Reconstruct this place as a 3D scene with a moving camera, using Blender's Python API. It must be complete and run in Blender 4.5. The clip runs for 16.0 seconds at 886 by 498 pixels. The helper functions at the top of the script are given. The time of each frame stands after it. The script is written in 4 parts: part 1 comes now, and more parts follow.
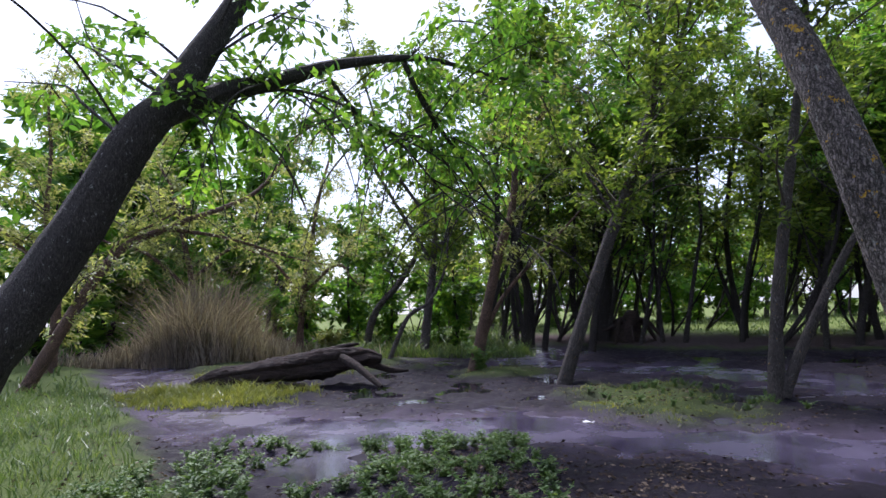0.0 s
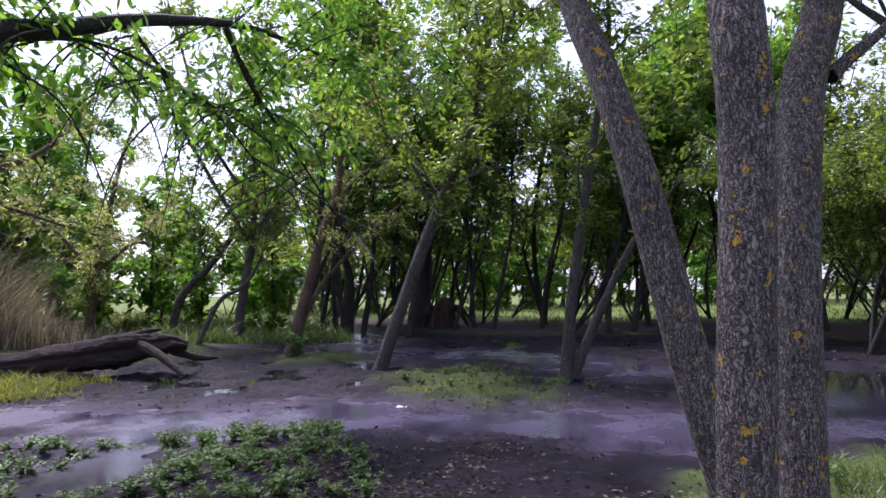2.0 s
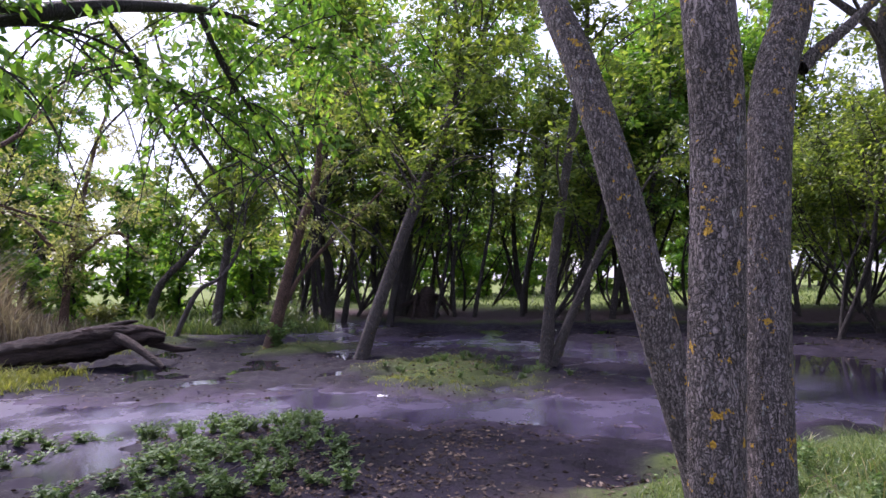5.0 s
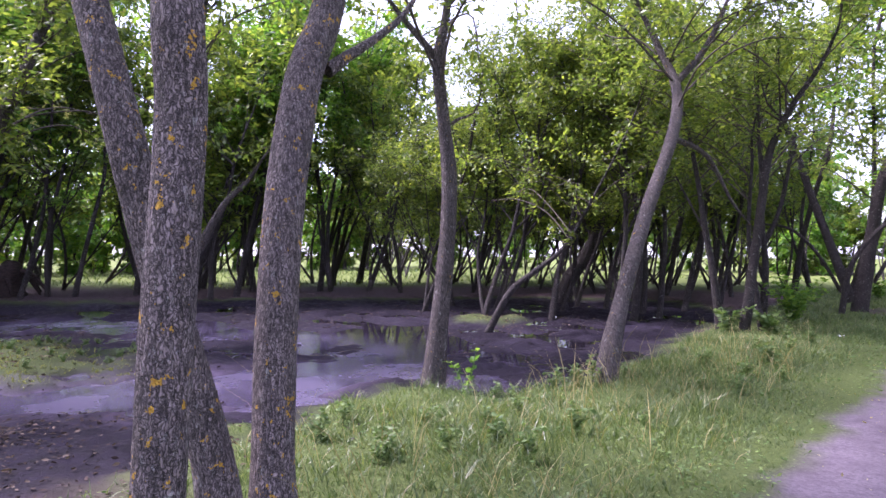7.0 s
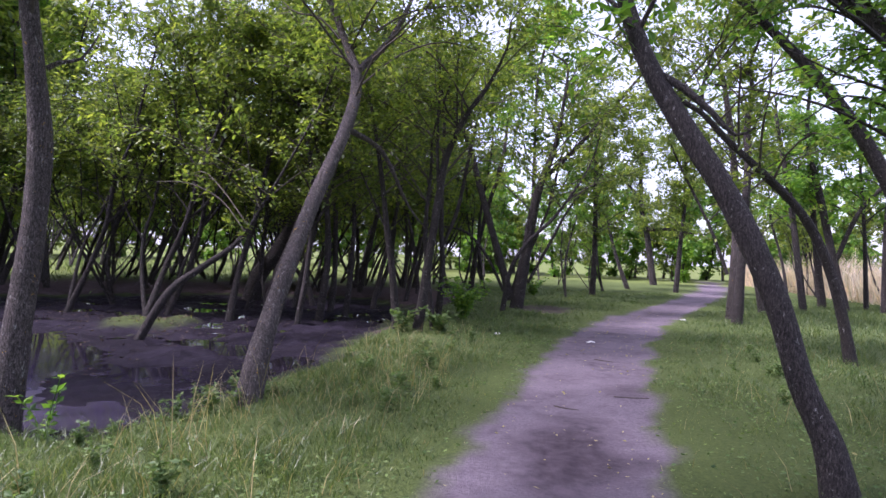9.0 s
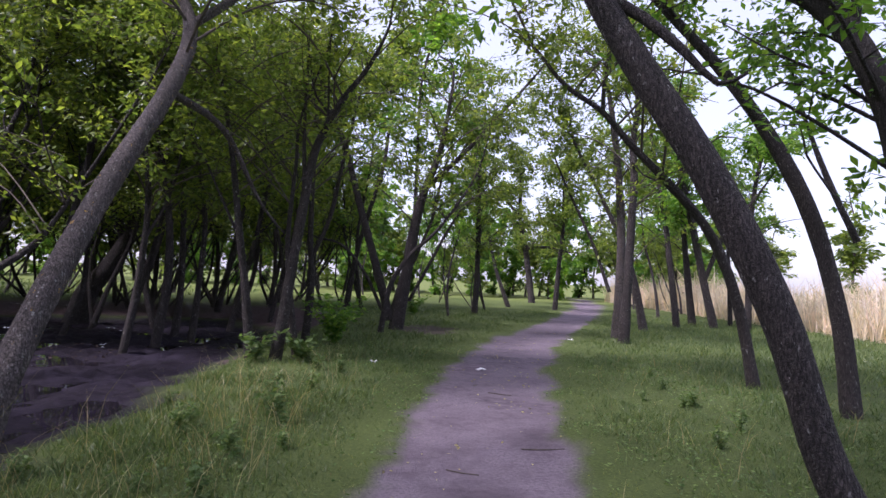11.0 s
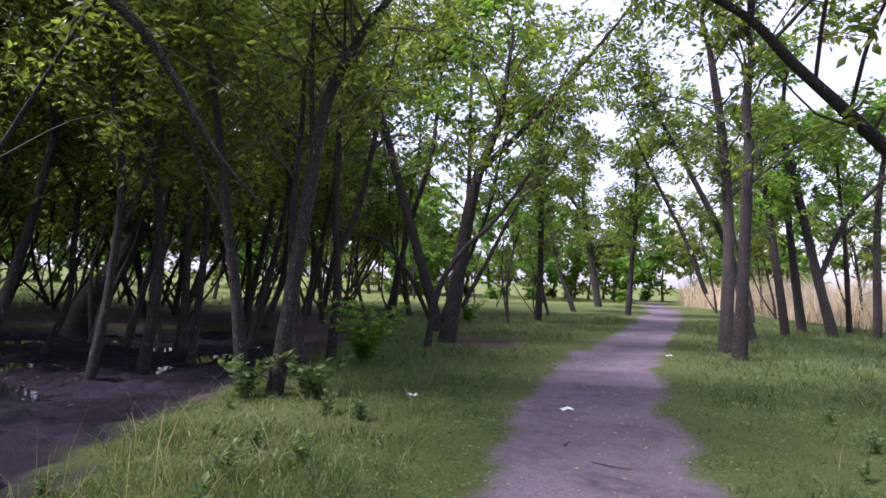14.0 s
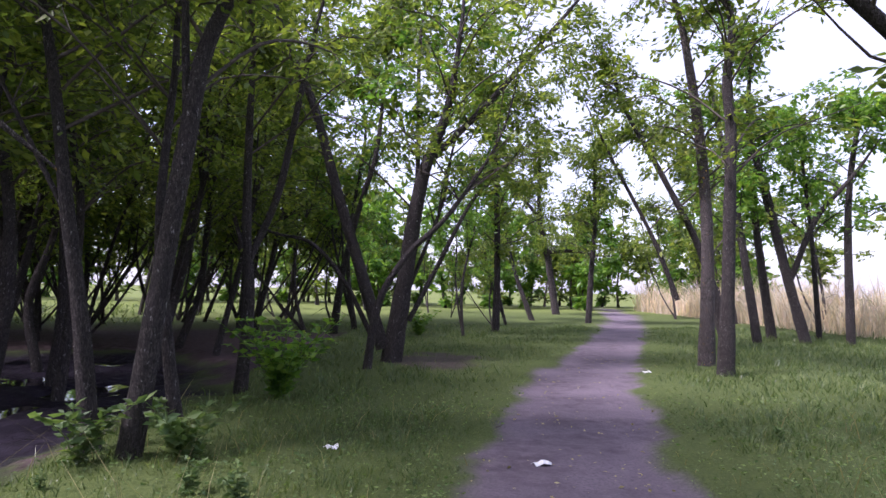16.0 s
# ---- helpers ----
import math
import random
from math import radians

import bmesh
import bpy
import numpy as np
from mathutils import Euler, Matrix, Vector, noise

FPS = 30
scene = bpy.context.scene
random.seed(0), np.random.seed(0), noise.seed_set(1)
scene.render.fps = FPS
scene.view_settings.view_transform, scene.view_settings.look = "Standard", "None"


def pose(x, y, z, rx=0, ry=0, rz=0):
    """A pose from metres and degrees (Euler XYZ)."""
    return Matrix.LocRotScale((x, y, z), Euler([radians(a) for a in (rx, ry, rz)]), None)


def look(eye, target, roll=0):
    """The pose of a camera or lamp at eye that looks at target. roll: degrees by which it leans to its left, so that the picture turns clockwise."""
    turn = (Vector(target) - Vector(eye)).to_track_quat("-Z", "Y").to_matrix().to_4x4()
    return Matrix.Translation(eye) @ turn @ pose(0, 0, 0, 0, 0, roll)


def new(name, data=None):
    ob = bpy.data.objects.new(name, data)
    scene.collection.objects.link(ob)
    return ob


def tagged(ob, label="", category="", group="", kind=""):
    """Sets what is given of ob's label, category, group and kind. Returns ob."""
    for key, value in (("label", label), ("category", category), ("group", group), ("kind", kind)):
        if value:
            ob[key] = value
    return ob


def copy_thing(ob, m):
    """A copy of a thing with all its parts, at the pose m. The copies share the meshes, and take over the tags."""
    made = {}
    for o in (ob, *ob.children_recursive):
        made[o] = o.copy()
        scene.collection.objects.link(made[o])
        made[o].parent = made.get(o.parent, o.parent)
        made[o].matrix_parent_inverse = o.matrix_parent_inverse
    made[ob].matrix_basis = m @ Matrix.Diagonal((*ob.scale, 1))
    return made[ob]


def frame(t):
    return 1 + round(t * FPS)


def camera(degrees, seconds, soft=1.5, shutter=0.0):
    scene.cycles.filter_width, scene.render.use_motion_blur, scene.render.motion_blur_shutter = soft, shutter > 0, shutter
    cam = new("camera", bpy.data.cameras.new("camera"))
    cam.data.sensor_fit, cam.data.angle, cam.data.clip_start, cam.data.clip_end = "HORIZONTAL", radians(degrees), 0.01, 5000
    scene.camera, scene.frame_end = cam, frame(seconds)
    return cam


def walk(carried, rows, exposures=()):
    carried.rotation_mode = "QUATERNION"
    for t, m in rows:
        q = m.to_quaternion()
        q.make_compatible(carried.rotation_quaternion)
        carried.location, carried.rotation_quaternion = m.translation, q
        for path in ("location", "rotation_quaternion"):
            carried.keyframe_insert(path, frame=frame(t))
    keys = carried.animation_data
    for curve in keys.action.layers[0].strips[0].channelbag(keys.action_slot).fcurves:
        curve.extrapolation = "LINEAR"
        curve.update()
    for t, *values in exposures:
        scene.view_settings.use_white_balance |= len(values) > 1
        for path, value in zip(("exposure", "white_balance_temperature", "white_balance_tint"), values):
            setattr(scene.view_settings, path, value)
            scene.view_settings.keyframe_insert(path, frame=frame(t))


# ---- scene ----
LENS = 73.0
cam = camera(LENS, 16.0)
PATH = [
    (0.0, -0.426, -4.153, 1.485, 96.00, 2.05, 90.41),
    (0.5, -0.406, -4.158, 1.501, 95.90, 1.87, 83.99),
    (1.0, -0.432, -4.151, 1.514, 95.36, 2.49, 80.24),
    (1.5, -0.456, -4.142, 1.517, 94.25, 1.53, 76.10),
    (2.0, -0.469, -4.126, 1.522, 94.11, 0.90, 73.47),
    (2.5, -0.462, -4.138, 1.515, 93.63, 1.05, 73.63),
    (3.0, -0.456, -4.144, 1.517, 94.19, 1.06, 75.62),
    (3.2, -0.451, -4.151, 1.514, 94.25, 0.96, 76.53),
    (5.3, -0.452, -4.099, 1.529, 92.27, 1.45, 68.75),
    (5.5, -0.452, -4.078, 1.521, 91.69, 1.92, 63.95),
    (6.0, -0.390, -3.984, 1.507, 89.93, 1.13, 48.87),
    (6.5, -0.237, -3.829, 1.493, 89.77, 1.41, 43.00),
    (7.0, -0.014, -3.656, 1.503, 90.64, -0.22, 38.53),
    (7.5, 0.095, -3.430, 1.496, 89.83, -1.71, 26.93),
    (8.0, 0.090, -3.108, 1.543, 90.46, -1.34, 20.29),
    (8.5, 0.141, -2.702, 1.559, 91.87, -2.03, 18.39),
    (9.0, 0.140, -2.349, 1.578, 90.57, -2.25, 11.61),
    (9.2, 0.099, -2.131, 1.580, 92.06, -2.81, 4.95),
    (11.3, -0.011, -0.223, 1.459, 93.06, -2.61, 0.14),
    (11.5, 0.000, 0.000, 1.435, 94.53, -2.57, 1.50),
    (12.0, -0.028, 0.584, 1.484, 92.69, -4.50, 5.02),
    (12.5, -0.119, 1.066, 1.476, 92.07, -4.50, 1.18),
    (13.0, -0.157, 1.608, 1.479, 95.19, -2.55, 8.64),
    (13.5, -0.131, 2.059, 1.452, 93.08, -3.67, 7.96),
    (14.0, -0.148, 2.562, 1.442, 92.92, -1.97, 5.40),
    (14.5, -0.128, 3.079, 1.458, 93.11, -2.76, 12.54),
    (15.0, -0.121, 3.611, 1.433, 93.15, -2.40, 4.63),
    (15.5, -0.158, 4.078, 1.435, 93.18, -1.64, 3.20),
    (16.0, -0.092, 4.519, 1.440, 93.89, -1.06, 1.14),
]
walk(cam, [(t, pose(x, y, z, rx, ry, rz)) for t, x, y, z, rx, ry, rz in PATH],
     [(0.0, 0.5, 5700, 20), (3.0, 0.72, 5750, 32), (5.5, 1.0, 5850, 36), (6.2, 1.6, 5750, 44), (7.0, 1.5, 5750, 42), (9.0, 0.9, 5750, 36), (12.5, 0.47, 5950, 32), (14.5, 0.76, 5850, 35), (16.0, 0.78, 5850, 35)])

# ---- sky and sun ----
world = bpy.data.worlds.new("sky")
scene.world = world
world.use_nodes = True
wn = world.node_tree.nodes
sky = wn.new("ShaderNodeTexSky")
sky.sky_type, sky.sun_disc = "NISHITA", False
sky.sun_elevation, sky.sun_rotation = radians(55), radians(-113)
sky.air_density, sky.dust_density, sky.ozone_density = 1.0, 2.5, 1.0
wn["Background"].inputs["Strength"].default_value = 0.15
veil = wn.new("ShaderNodeMix")  # thin high cloud over the whole sky
veil.data_type = "RGBA"
veil.inputs[0].default_value = 0.4
veil.inputs[7].default_value = (8.0, 8.2, 8.6, 1)
world.node_tree.links.new(sky.outputs["Color"], veil.inputs[6])
world.node_tree.links.new(veil.outputs[2], wn["Background"].inputs["Color"])
sun = new("sun", bpy.data.lights.new("sun", "SUN"))
sun.data.energy, sun.data.angle, sun.data.color = 4.8, radians(14), (1.0, 0.95, 0.86)
sun.matrix_world = look((-25.3, -10.7, 39.3), (0, 0, 0))

# ---- materials ----


def material(name):
    m = bpy.data.materials.new(name)
    m.use_nodes = True
    return m, m.node_tree.nodes, m.node_tree.links, m.node_tree.nodes["Principled BSDF"]


def ramp(nodes, links, source, stops):
    r = nodes.new("ShaderNodeValToRGB")
    e = r.color_ramp.elements
    while len(e) < len(stops):
        e.new(0.5)
    for k, (p, c) in enumerate(stops):
        e[k].position, e[k].color = p, (*c, 1)
    links.new(source, r.inputs["Fac"])
    return r.outputs["Color"]


def noise_tex(nodes, links, scale, detail=4, rough=0.6, coord=None, stretch=None):
    n = nodes.new("ShaderNodeTexNoise")
    n.inputs["Scale"].default_value, n.inputs["Detail"].default_value, n.inputs["Roughness"].default_value = scale, detail, rough
    if coord:
        if stretch:
            mp = nodes.new("ShaderNodeMapping")
            mp.inputs["Scale"].default_value = stretch
            links.new(coord, mp.inputs["Vector"])
            coord = mp.outputs["Vector"]
        links.new(coord, n.inputs["Vector"])
    return n.outputs["Fac"]


def mix(nodes, links, fac, a, b, mode="MIX"):
    m = nodes.new("ShaderNodeMix")
    m.data_type, m.blend_type = "RGBA", mode
    for key, v in ((0, fac), (6, a), (7, b)):
        if isinstance(v, bpy.types.NodeSocket):
            links.new(v, m.inputs[key])
        elif key == 0:
            m.inputs[0].default_value = v
        else:
            m.inputs[key].default_value = (*v, 1)
    return m.outputs[2]


def bump(nodes, links, bsdf, height, strength, distance):
    b = nodes.new("ShaderNodeBump")
    b.inputs["Strength"].default_value, b.inputs["Distance"].default_value = strength, distance
    links.new(height, b.inputs["Height"])
    links.new(b.outputs["Normal"], bsdf.inputs["Normal"])


def geometry_of(nodes):
    return nodes.new("ShaderNodeNewGeometry")


def bark(name, dark, pale, lichen=0.0, grey=0.0, scale=1.0):
    m, n, l, b = material(name)
    pos = geometry_of(n).outputs["Position"]
    plates = noise_tex(n, l, 75 * scale, 6, 0.7, pos, (1, 1, 0.26))
    broad = noise_tex(n, l, 3.0, 4, 0.6, pos)
    mp = n.new("ShaderNodeMapping")
    mp.inputs["Scale"].default_value = (1, 1, 0.2)
    l.new(pos, mp.inputs["Vector"])
    cell = n.new("ShaderNodeTexVoronoi")
    cell.feature = "DISTANCE_TO_EDGE"
    cell.inputs["Scale"].default_value = 70 * scale
    warp = n.new("ShaderNodeVectorMath")
    warp.operation = "MULTIPLY_ADD"
    wob = n.new("ShaderNodeTexNoise")
    wob.inputs["Scale"].default_value = 30
    l.new(pos, wob.inputs["Vector"])
    warp.inputs[1].default_value = (0.05, 0.05, 0.05)
    l.new(wob.outputs["Color"], warp.inputs[0])
    l.new(mp.outputs["Vector"], warp.inputs[2])
    l.new(warp.outputs[0], cell.inputs["Vector"])
    crack = ramp(n, l, cell.outputs["Distance"], [(0.0, (0.1, 0.1, 0.1)), (0.2, (1, 1, 1))])
    c = ramp(n, l, plates, [(0.38, dark), (0.62, pale)])
    c = mix(n, l, 0.85, c, crack, "MULTIPLY")
    c = mix(n, l, 0.5, c, ramp(n, l, broad, [(0.35, (0.6, 0.6, 0.6)), (0.65, (1.25, 1.25, 1.25))]), "MULTIPLY")
    if grey:
        g = noise_tex(n, l, 26, 6, 0.75, pos, (1, 1, 0.5))
        c = mix(n, l, ramp(n, l, g, [(0.62 - 0.07 * grey, (0, 0, 0)), (0.68, (0.75, 0.75, 0.75))]), c, (0.46, 0.45, 0.44))
    if lichen:
        s = noise_tex(n, l, 13, 4, 0.75, pos)
        c = mix(n, l, ramp(n, l, s, [(0.67 - 0.06 * lichen, (0, 0, 0)), (0.70 - 0.06 * lichen, (1, 1, 1))]), c, (0.58, 0.33, 0.03))
    l.new(c, b.inputs["Base Color"])
    b.inputs["Roughness"].default_value = 0.88
    bump(n, l, b, mix(n, l, 0.6, plates, crack), 1.0, 0.03)
    return m


def leaf(name, a, b_, c_, through_=0.45, rough=0.4):
    m, n, l, b = material(name)
    geo = geometry_of(n)
    col = ramp(n, l, geo.outputs["Random Per Island"], [(0.0, a), (0.55, b_), (1.0, c_)])
    big = noise_tex(n, l, 0.55, 2, 0.5, geo.outputs["Position"])
    col = mix(n, l, 0.55, col, ramp(n, l, big, [(0.35, (0.65, 0.7, 0.7)), (0.65, (1.3, 1.25, 1.1))]), "MULTIPLY")
    tuft = noise_tex(n, l, 3.2, 3, 0.6, geo.outputs["Position"])
    col = mix(n, l, 0.6, col, ramp(n, l, tuft, [(0.36, (0.62, 0.66, 0.62)), (0.64, (1.25, 1.2, 1.1))]), "MULTIPLY")
    l.new(col, b.inputs["Base Color"])
    b.inputs["Roughness"].default_value = rough
    b.inputs["Specular IOR Level"].default_value = 0.5 if rough < 0.6 else 0.1
    t = n.new("ShaderNodeBsdfTranslucent")
    l.new(mix(n, l, 1.0, col, (1.5, 1.5, 0.75), "MULTIPLY"), t.inputs["Color"])
    s = n.new("ShaderNodeMixShader")
    s.inputs[0].default_value = through_
    l.new(b.outputs[0], s.inputs[1])
    l.new(t.outputs[0], s.inputs[2])
    l.new(s.outputs[0], n["Material Output"].inputs["Surface"])
    return m


def plain(name, a, c, rough=0.7, scale=8.0, bumpy=0.3, depth=0.01, stretch=None):
    m, n, l, b = material(name)
    pos = geometry_of(n).outputs["Position"]
    f = noise_tex(n, l, scale, 5, 0.65, pos, stretch)
    g = noise_tex(n, l, scale * 0.13, 2, 0.5, pos)
    col = ramp(n, l, f, [(0.3, a), (0.7, c)])
    col = mix(n, l, 0.6, col, ramp(n, l, g, [(0.35, (0.7, 0.7, 0.7)), (0.65, (1.15, 1.15, 1.15))]), "MULTIPLY")
    l.new(col, b.inputs["Base Color"])
    b.inputs["Roughness"].default_value = rough
    bump(n, l, b, f, bumpy, depth)
    return m


BARK_NEAR = bark("bark_ash", (0.085, 0.066, 0.066), (0.32, 0.262, 0.26), lichen=0.95, grey=0.45)
BARK_DARK = bark("bark_dark", (0.018, 0.014, 0.014), (0.105, 0.084, 0.083), grey=0.2)
BARK_MID = bark("bark_mid", (0.055, 0.044, 0.043), (0.22, 0.18, 0.178), lichen=0.2, grey=0.4)
BARK_RED = bark("bark_red", (0.10, 0.05, 0.035), (0.32, 0.2, 0.15))
TWIG = plain("twig_bark", (0.035, 0.028, 0.024), (0.11, 0.09, 0.075), 0.9, 30)
LEAF_ASH = leaf("leaf_ash", (0.062, 0.105, 0.028), (0.12, 0.182, 0.038), (0.235, 0.295, 0.055), 0.55)
LEAF_BRIGHT = leaf("leaf_bright", (0.055, 0.14, 0.026), (0.105, 0.225, 0.034), (0.2, 0.325, 0.05), 0.55)
LEAF_WILLOW = leaf("leaf_willow", (0.15, 0.175, 0.075), (0.23, 0.255, 0.105), (0.33, 0.34, 0.16), 0.55)
LEAF_HERB = leaf("leaf_herb", (0.075, 0.14, 0.05), (0.115, 0.19, 0.065), (0.18, 0.25, 0.09), 0.4, 0.55)
GRASS = leaf("grass_blade", (0.05, 0.09, 0.034), (0.09, 0.14, 0.05), (0.175, 0.215, 0.092), 0.4)
# yellowed grass; the log tufts borrow it as their sunlit colour
GRASS_EDGE = leaf("grass_yellowed", (0.12, 0.15, 0.04), (0.19, 0.21, 0.055), (0.27, 0.27, 0.09), 0.4)
GRASS_DRY = leaf("grass_straw", (0.22, 0.19, 0.09), (0.3, 0.26, 0.13), (0.4, 0.36, 0.2), 0.3)
REED_BROWN = leaf("reed_brown", (0.13, 0.105, 0.1), (0.26, 0.215, 0.205), (0.43, 0.37, 0.35), 0.35, 0.8)
REED_PALE = leaf("reed_pale", (0.5, 0.4, 0.38), (0.6, 0.51, 0.48), (0.7, 0.63, 0.59), 0.4)
DEAD_LEAF = leaf("dead_leaf", (0.03, 0.021, 0.02), (0.075, 0.054, 0.05), (0.2, 0.155, 0.135), 0.1, 0.9)
LOGWOOD = plain("rotten_wood", (0.007, 0.0045, 0.0045), (0.058, 0.035, 0.031), 0.9, 18, 1.0, 0.08, (1, 0.14, 1))
PAPER = plain("white_scrap", (0.7, 0.7, 0.7), (0.82, 0.82, 0.82), 0.7, 20)


def ground_material():
    """Grass soil, trodden path, wet mud and bare earth, mixed by the region each spot lies in."""
    m, n, l, b = material("ground_soil")
    pos = geometry_of(n).outputs["Position"]

    def region(name):
        a = n.new("ShaderNodeAttribute")
        a.attribute_name = name
        return a.outputs["Fac"]

    fine = noise_tex(n, l, 35, 6, 0.7, pos)
    clod = noise_tex(n, l, 6, 6, 0.7, pos)
    wide = noise_tex(n, l, 0.8, 4, 0.6, pos)
    grass = ramp(n, l, fine, [(0.3, (0.035, 0.055, 0.018)), (0.7, (0.11, 0.14, 0.045))])
    earth = ramp(n, l, clod, [(0.3, (0.03, 0.021, 0.023)), (0.7, (0.095, 0.068, 0.073))])
    track = mix(n, l, ramp(n, l, wide, [(0.4, (0, 0, 0)), (0.62, (1, 1, 1))]),
                ramp(n, l, fine, [(0.3, (0.105, 0.085, 0.104)), (0.7, (0.23, 0.19, 0.225))]),
                ramp(n, l, clod, [(0.3, (0.07, 0.056, 0.07)), (0.7, (0.175, 0.143, 0.17))]))
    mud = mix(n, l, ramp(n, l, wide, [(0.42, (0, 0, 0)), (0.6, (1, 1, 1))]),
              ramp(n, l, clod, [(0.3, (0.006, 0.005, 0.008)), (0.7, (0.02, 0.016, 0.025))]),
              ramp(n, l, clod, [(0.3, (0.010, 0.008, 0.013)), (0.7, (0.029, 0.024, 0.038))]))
    meadow = ramp(n, l, fine, [(0.3, (0.08, 0.11, 0.03)), (0.7, (0.15, 0.18, 0.055))])
    c = mix(n, l, region("meadow"), grass, meadow)
    c = mix(n, l, region("earth"), c, earth)
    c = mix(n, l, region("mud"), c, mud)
    c = mix(n, l, region("wet"), c, ramp(n, l, clod, [(0.32, (0.03, 0.023, 0.036)), (0.68, (0.115, 0.09, 0.145))]))
    c = mix(n, l, region("track"), c, track)
    c = mix(n, l, region("damp"), c, ramp(n, l, clod, [(0.3, (0.03, 0.023, 0.03)), (0.7, (0.095, 0.075, 0.09))]))
    l.new(c, b.inputs["Base Color"])
    r = mix(n, l, region("mud"), (0.92, 0.92, 0.92), ramp(n, l, clod, [(0.35, (0.45, 0.45, 0.45)), (0.6, (0.85, 0.85, 0.85))]))
    l.new(r, b.inputs["Roughness"])
    b.inputs["Specular IOR Level"].default_value = 0.08
    h = n.new("ShaderNodeMath")
    h.operation = "ADD"
    l.new(fine, h.inputs[0])
    l.new(clod, h.inputs[1])
    bump(n, l, b, h.outputs[0], 0.7, 0.03)
    return m


def water_material():
    m, n, l, b = material("muddy_water")
    pos = geometry_of(n).outputs["Position"]
    wide = noise_tex(n, l, 1.1, 4, 0.6, pos)
    silt = n.new("ShaderNodeAttribute")
    silt.attribute_name = "silt"
    pale = ramp(n, l, wide, [(0.35, (0.04, 0.034, 0.057)), (0.65, (0.095, 0.08, 0.132))])
    clear = ramp(n, l, wide, [(0.35, (0.008, 0.007, 0.01)), (0.65, (0.024, 0.02, 0.03))])
    l.new(mix(n, l, silt.outputs["Fac"], clear, pale), b.inputs["Base Color"])
    dull = ramp(n, l, wide, [(0.38, (0.08, 0.08, 0.08)), (0.58, (0.3, 0.3, 0.3))])
    l.new(mix(n, l, silt.outputs["Fac"], (0.03, 0.03, 0.03), dull), b.inputs["Roughness"])
    bump(n, l, b, noise_tex(n, l, 4, 3, 0.5, pos), 0.06, 0.01)
    return m


SOIL = ground_material()
WATER = water_material()

# ---- mesh helpers ----
rng = np.random.RandomState(7)


def mesh_of(name, verts, faces, mat, smooth=True):
    """A mesh from arrays: faces all of three or all of four corners."""
    me = bpy.data.meshes.new(name)
    v, f = np.asarray(verts, np.float32), np.asarray(faces, np.int32)
    k = f.shape[1]
    me.vertices.add(len(v))
    me.vertices.foreach_set("co", v.ravel())
    me.loops.add(f.size)
    me.loops.foreach_set("vertex_index", f.ravel())
    me.polygons.add(len(f))
    me.polygons.foreach_set("loop_start", np.arange(0, f.size, k, dtype=np.int32))
    me.polygons.foreach_set("use_smooth", np.full(len(f), smooth))
    me.update(calc_edges=True)
    me.materials.append(mat)
    return me


def part(name, me, parent, label=""):
    ob = new(name, me)
    ob.parent = parent
    return tagged(ob, label)


def thing(name, place, label, category, group=""):
    ob = new(name)
    ob.empty_display_size = 0.1
    ob.location = place
    return tagged(ob, label, category, group)


def smooth_line(points, step):
    """A curve through the points (x, y, z, radius), in even steps."""
    p = np.asarray(points, float)
    p = np.vstack([2 * p[0] - p[1], p, 2 * p[-1] - p[-2]])
    out = []
    for i in range(1, len(p) - 2):
        a, b, c, d = p[i - 1:i + 3]
        k = max(2, int(np.linalg.norm((c - b)[:3]) / step))
        for u in np.linspace(0, 1, k, endpoint=False):
            out.append(0.5 * (2 * b + (c - a) * u + (2 * a - 5 * b + 4 * c - d) * u * u + (3 * b - a - 3 * c + d) * u ** 3))
    out.append(p[-2])
    out = np.array(out)
    out[:, 3] = np.maximum(out[:, 3], 0.004)
    return out


def tube(line, sides, rough=0.0):
    """Verts and quads of a tapered round stem along the line, closed at its tip."""
    p, r = line[:, :3], line[:, 3]
    t = np.gradient(p, axis=0)
    t /= np.linalg.norm(t, axis=1)[:, None] + 1e-9
    side = np.cross(t, (0.31, 0.95, 0.05))
    side /= np.linalg.norm(side, axis=1)[:, None] + 1e-9
    up = np.cross(t, side)
    ang = np.linspace(0, 2 * math.pi, sides, endpoint=False)
    rad = r[:, None] * np.ones(sides)
    if rough:
        s = np.concatenate([[0], np.cumsum(np.linalg.norm(np.diff(p, axis=0), axis=1))])
        ph = rng.rand(6) * 6.28
        rad = rad * (1 + rough * (0.5 * np.sin(3 * ang[None] + 1.7 * s[:, None] + ph[0]) + 0.35 * np.sin(2 * ang[None] - 2.9 * s[:, None] + ph[1])
                                  + 0.45 * np.sin(5.3 * s[:, None] + ph[2]) + 0.3 * rng.randn(len(p), sides)))
    v = p[:, None] + rad[..., None] * (np.cos(ang)[None, :, None] * side[:, None] + np.sin(ang)[None, :, None] * up[:, None])
    i, j = np.meshgrid(np.arange(len(p) - 1), np.arange(sides), indexing="ij")
    k = (j + 1) % sides
    f = np.stack([i * sides + j, i * sides + k, (i + 1) * sides + k, (i + 1) * sides + j], -1).reshape(-1, 4)
    return v.reshape(-1, 3), f


def join(pieces):
    vs, fs, n = [], [], 0
    for v, f in pieces:
        vs.append(v)
        fs.append(f + n)
        n += len(v)
    return np.vstack(vs), np.vstack(fs)


def unit(a):
    return a / (np.linalg.norm(a, axis=-1, keepdims=True) + 1e-9)


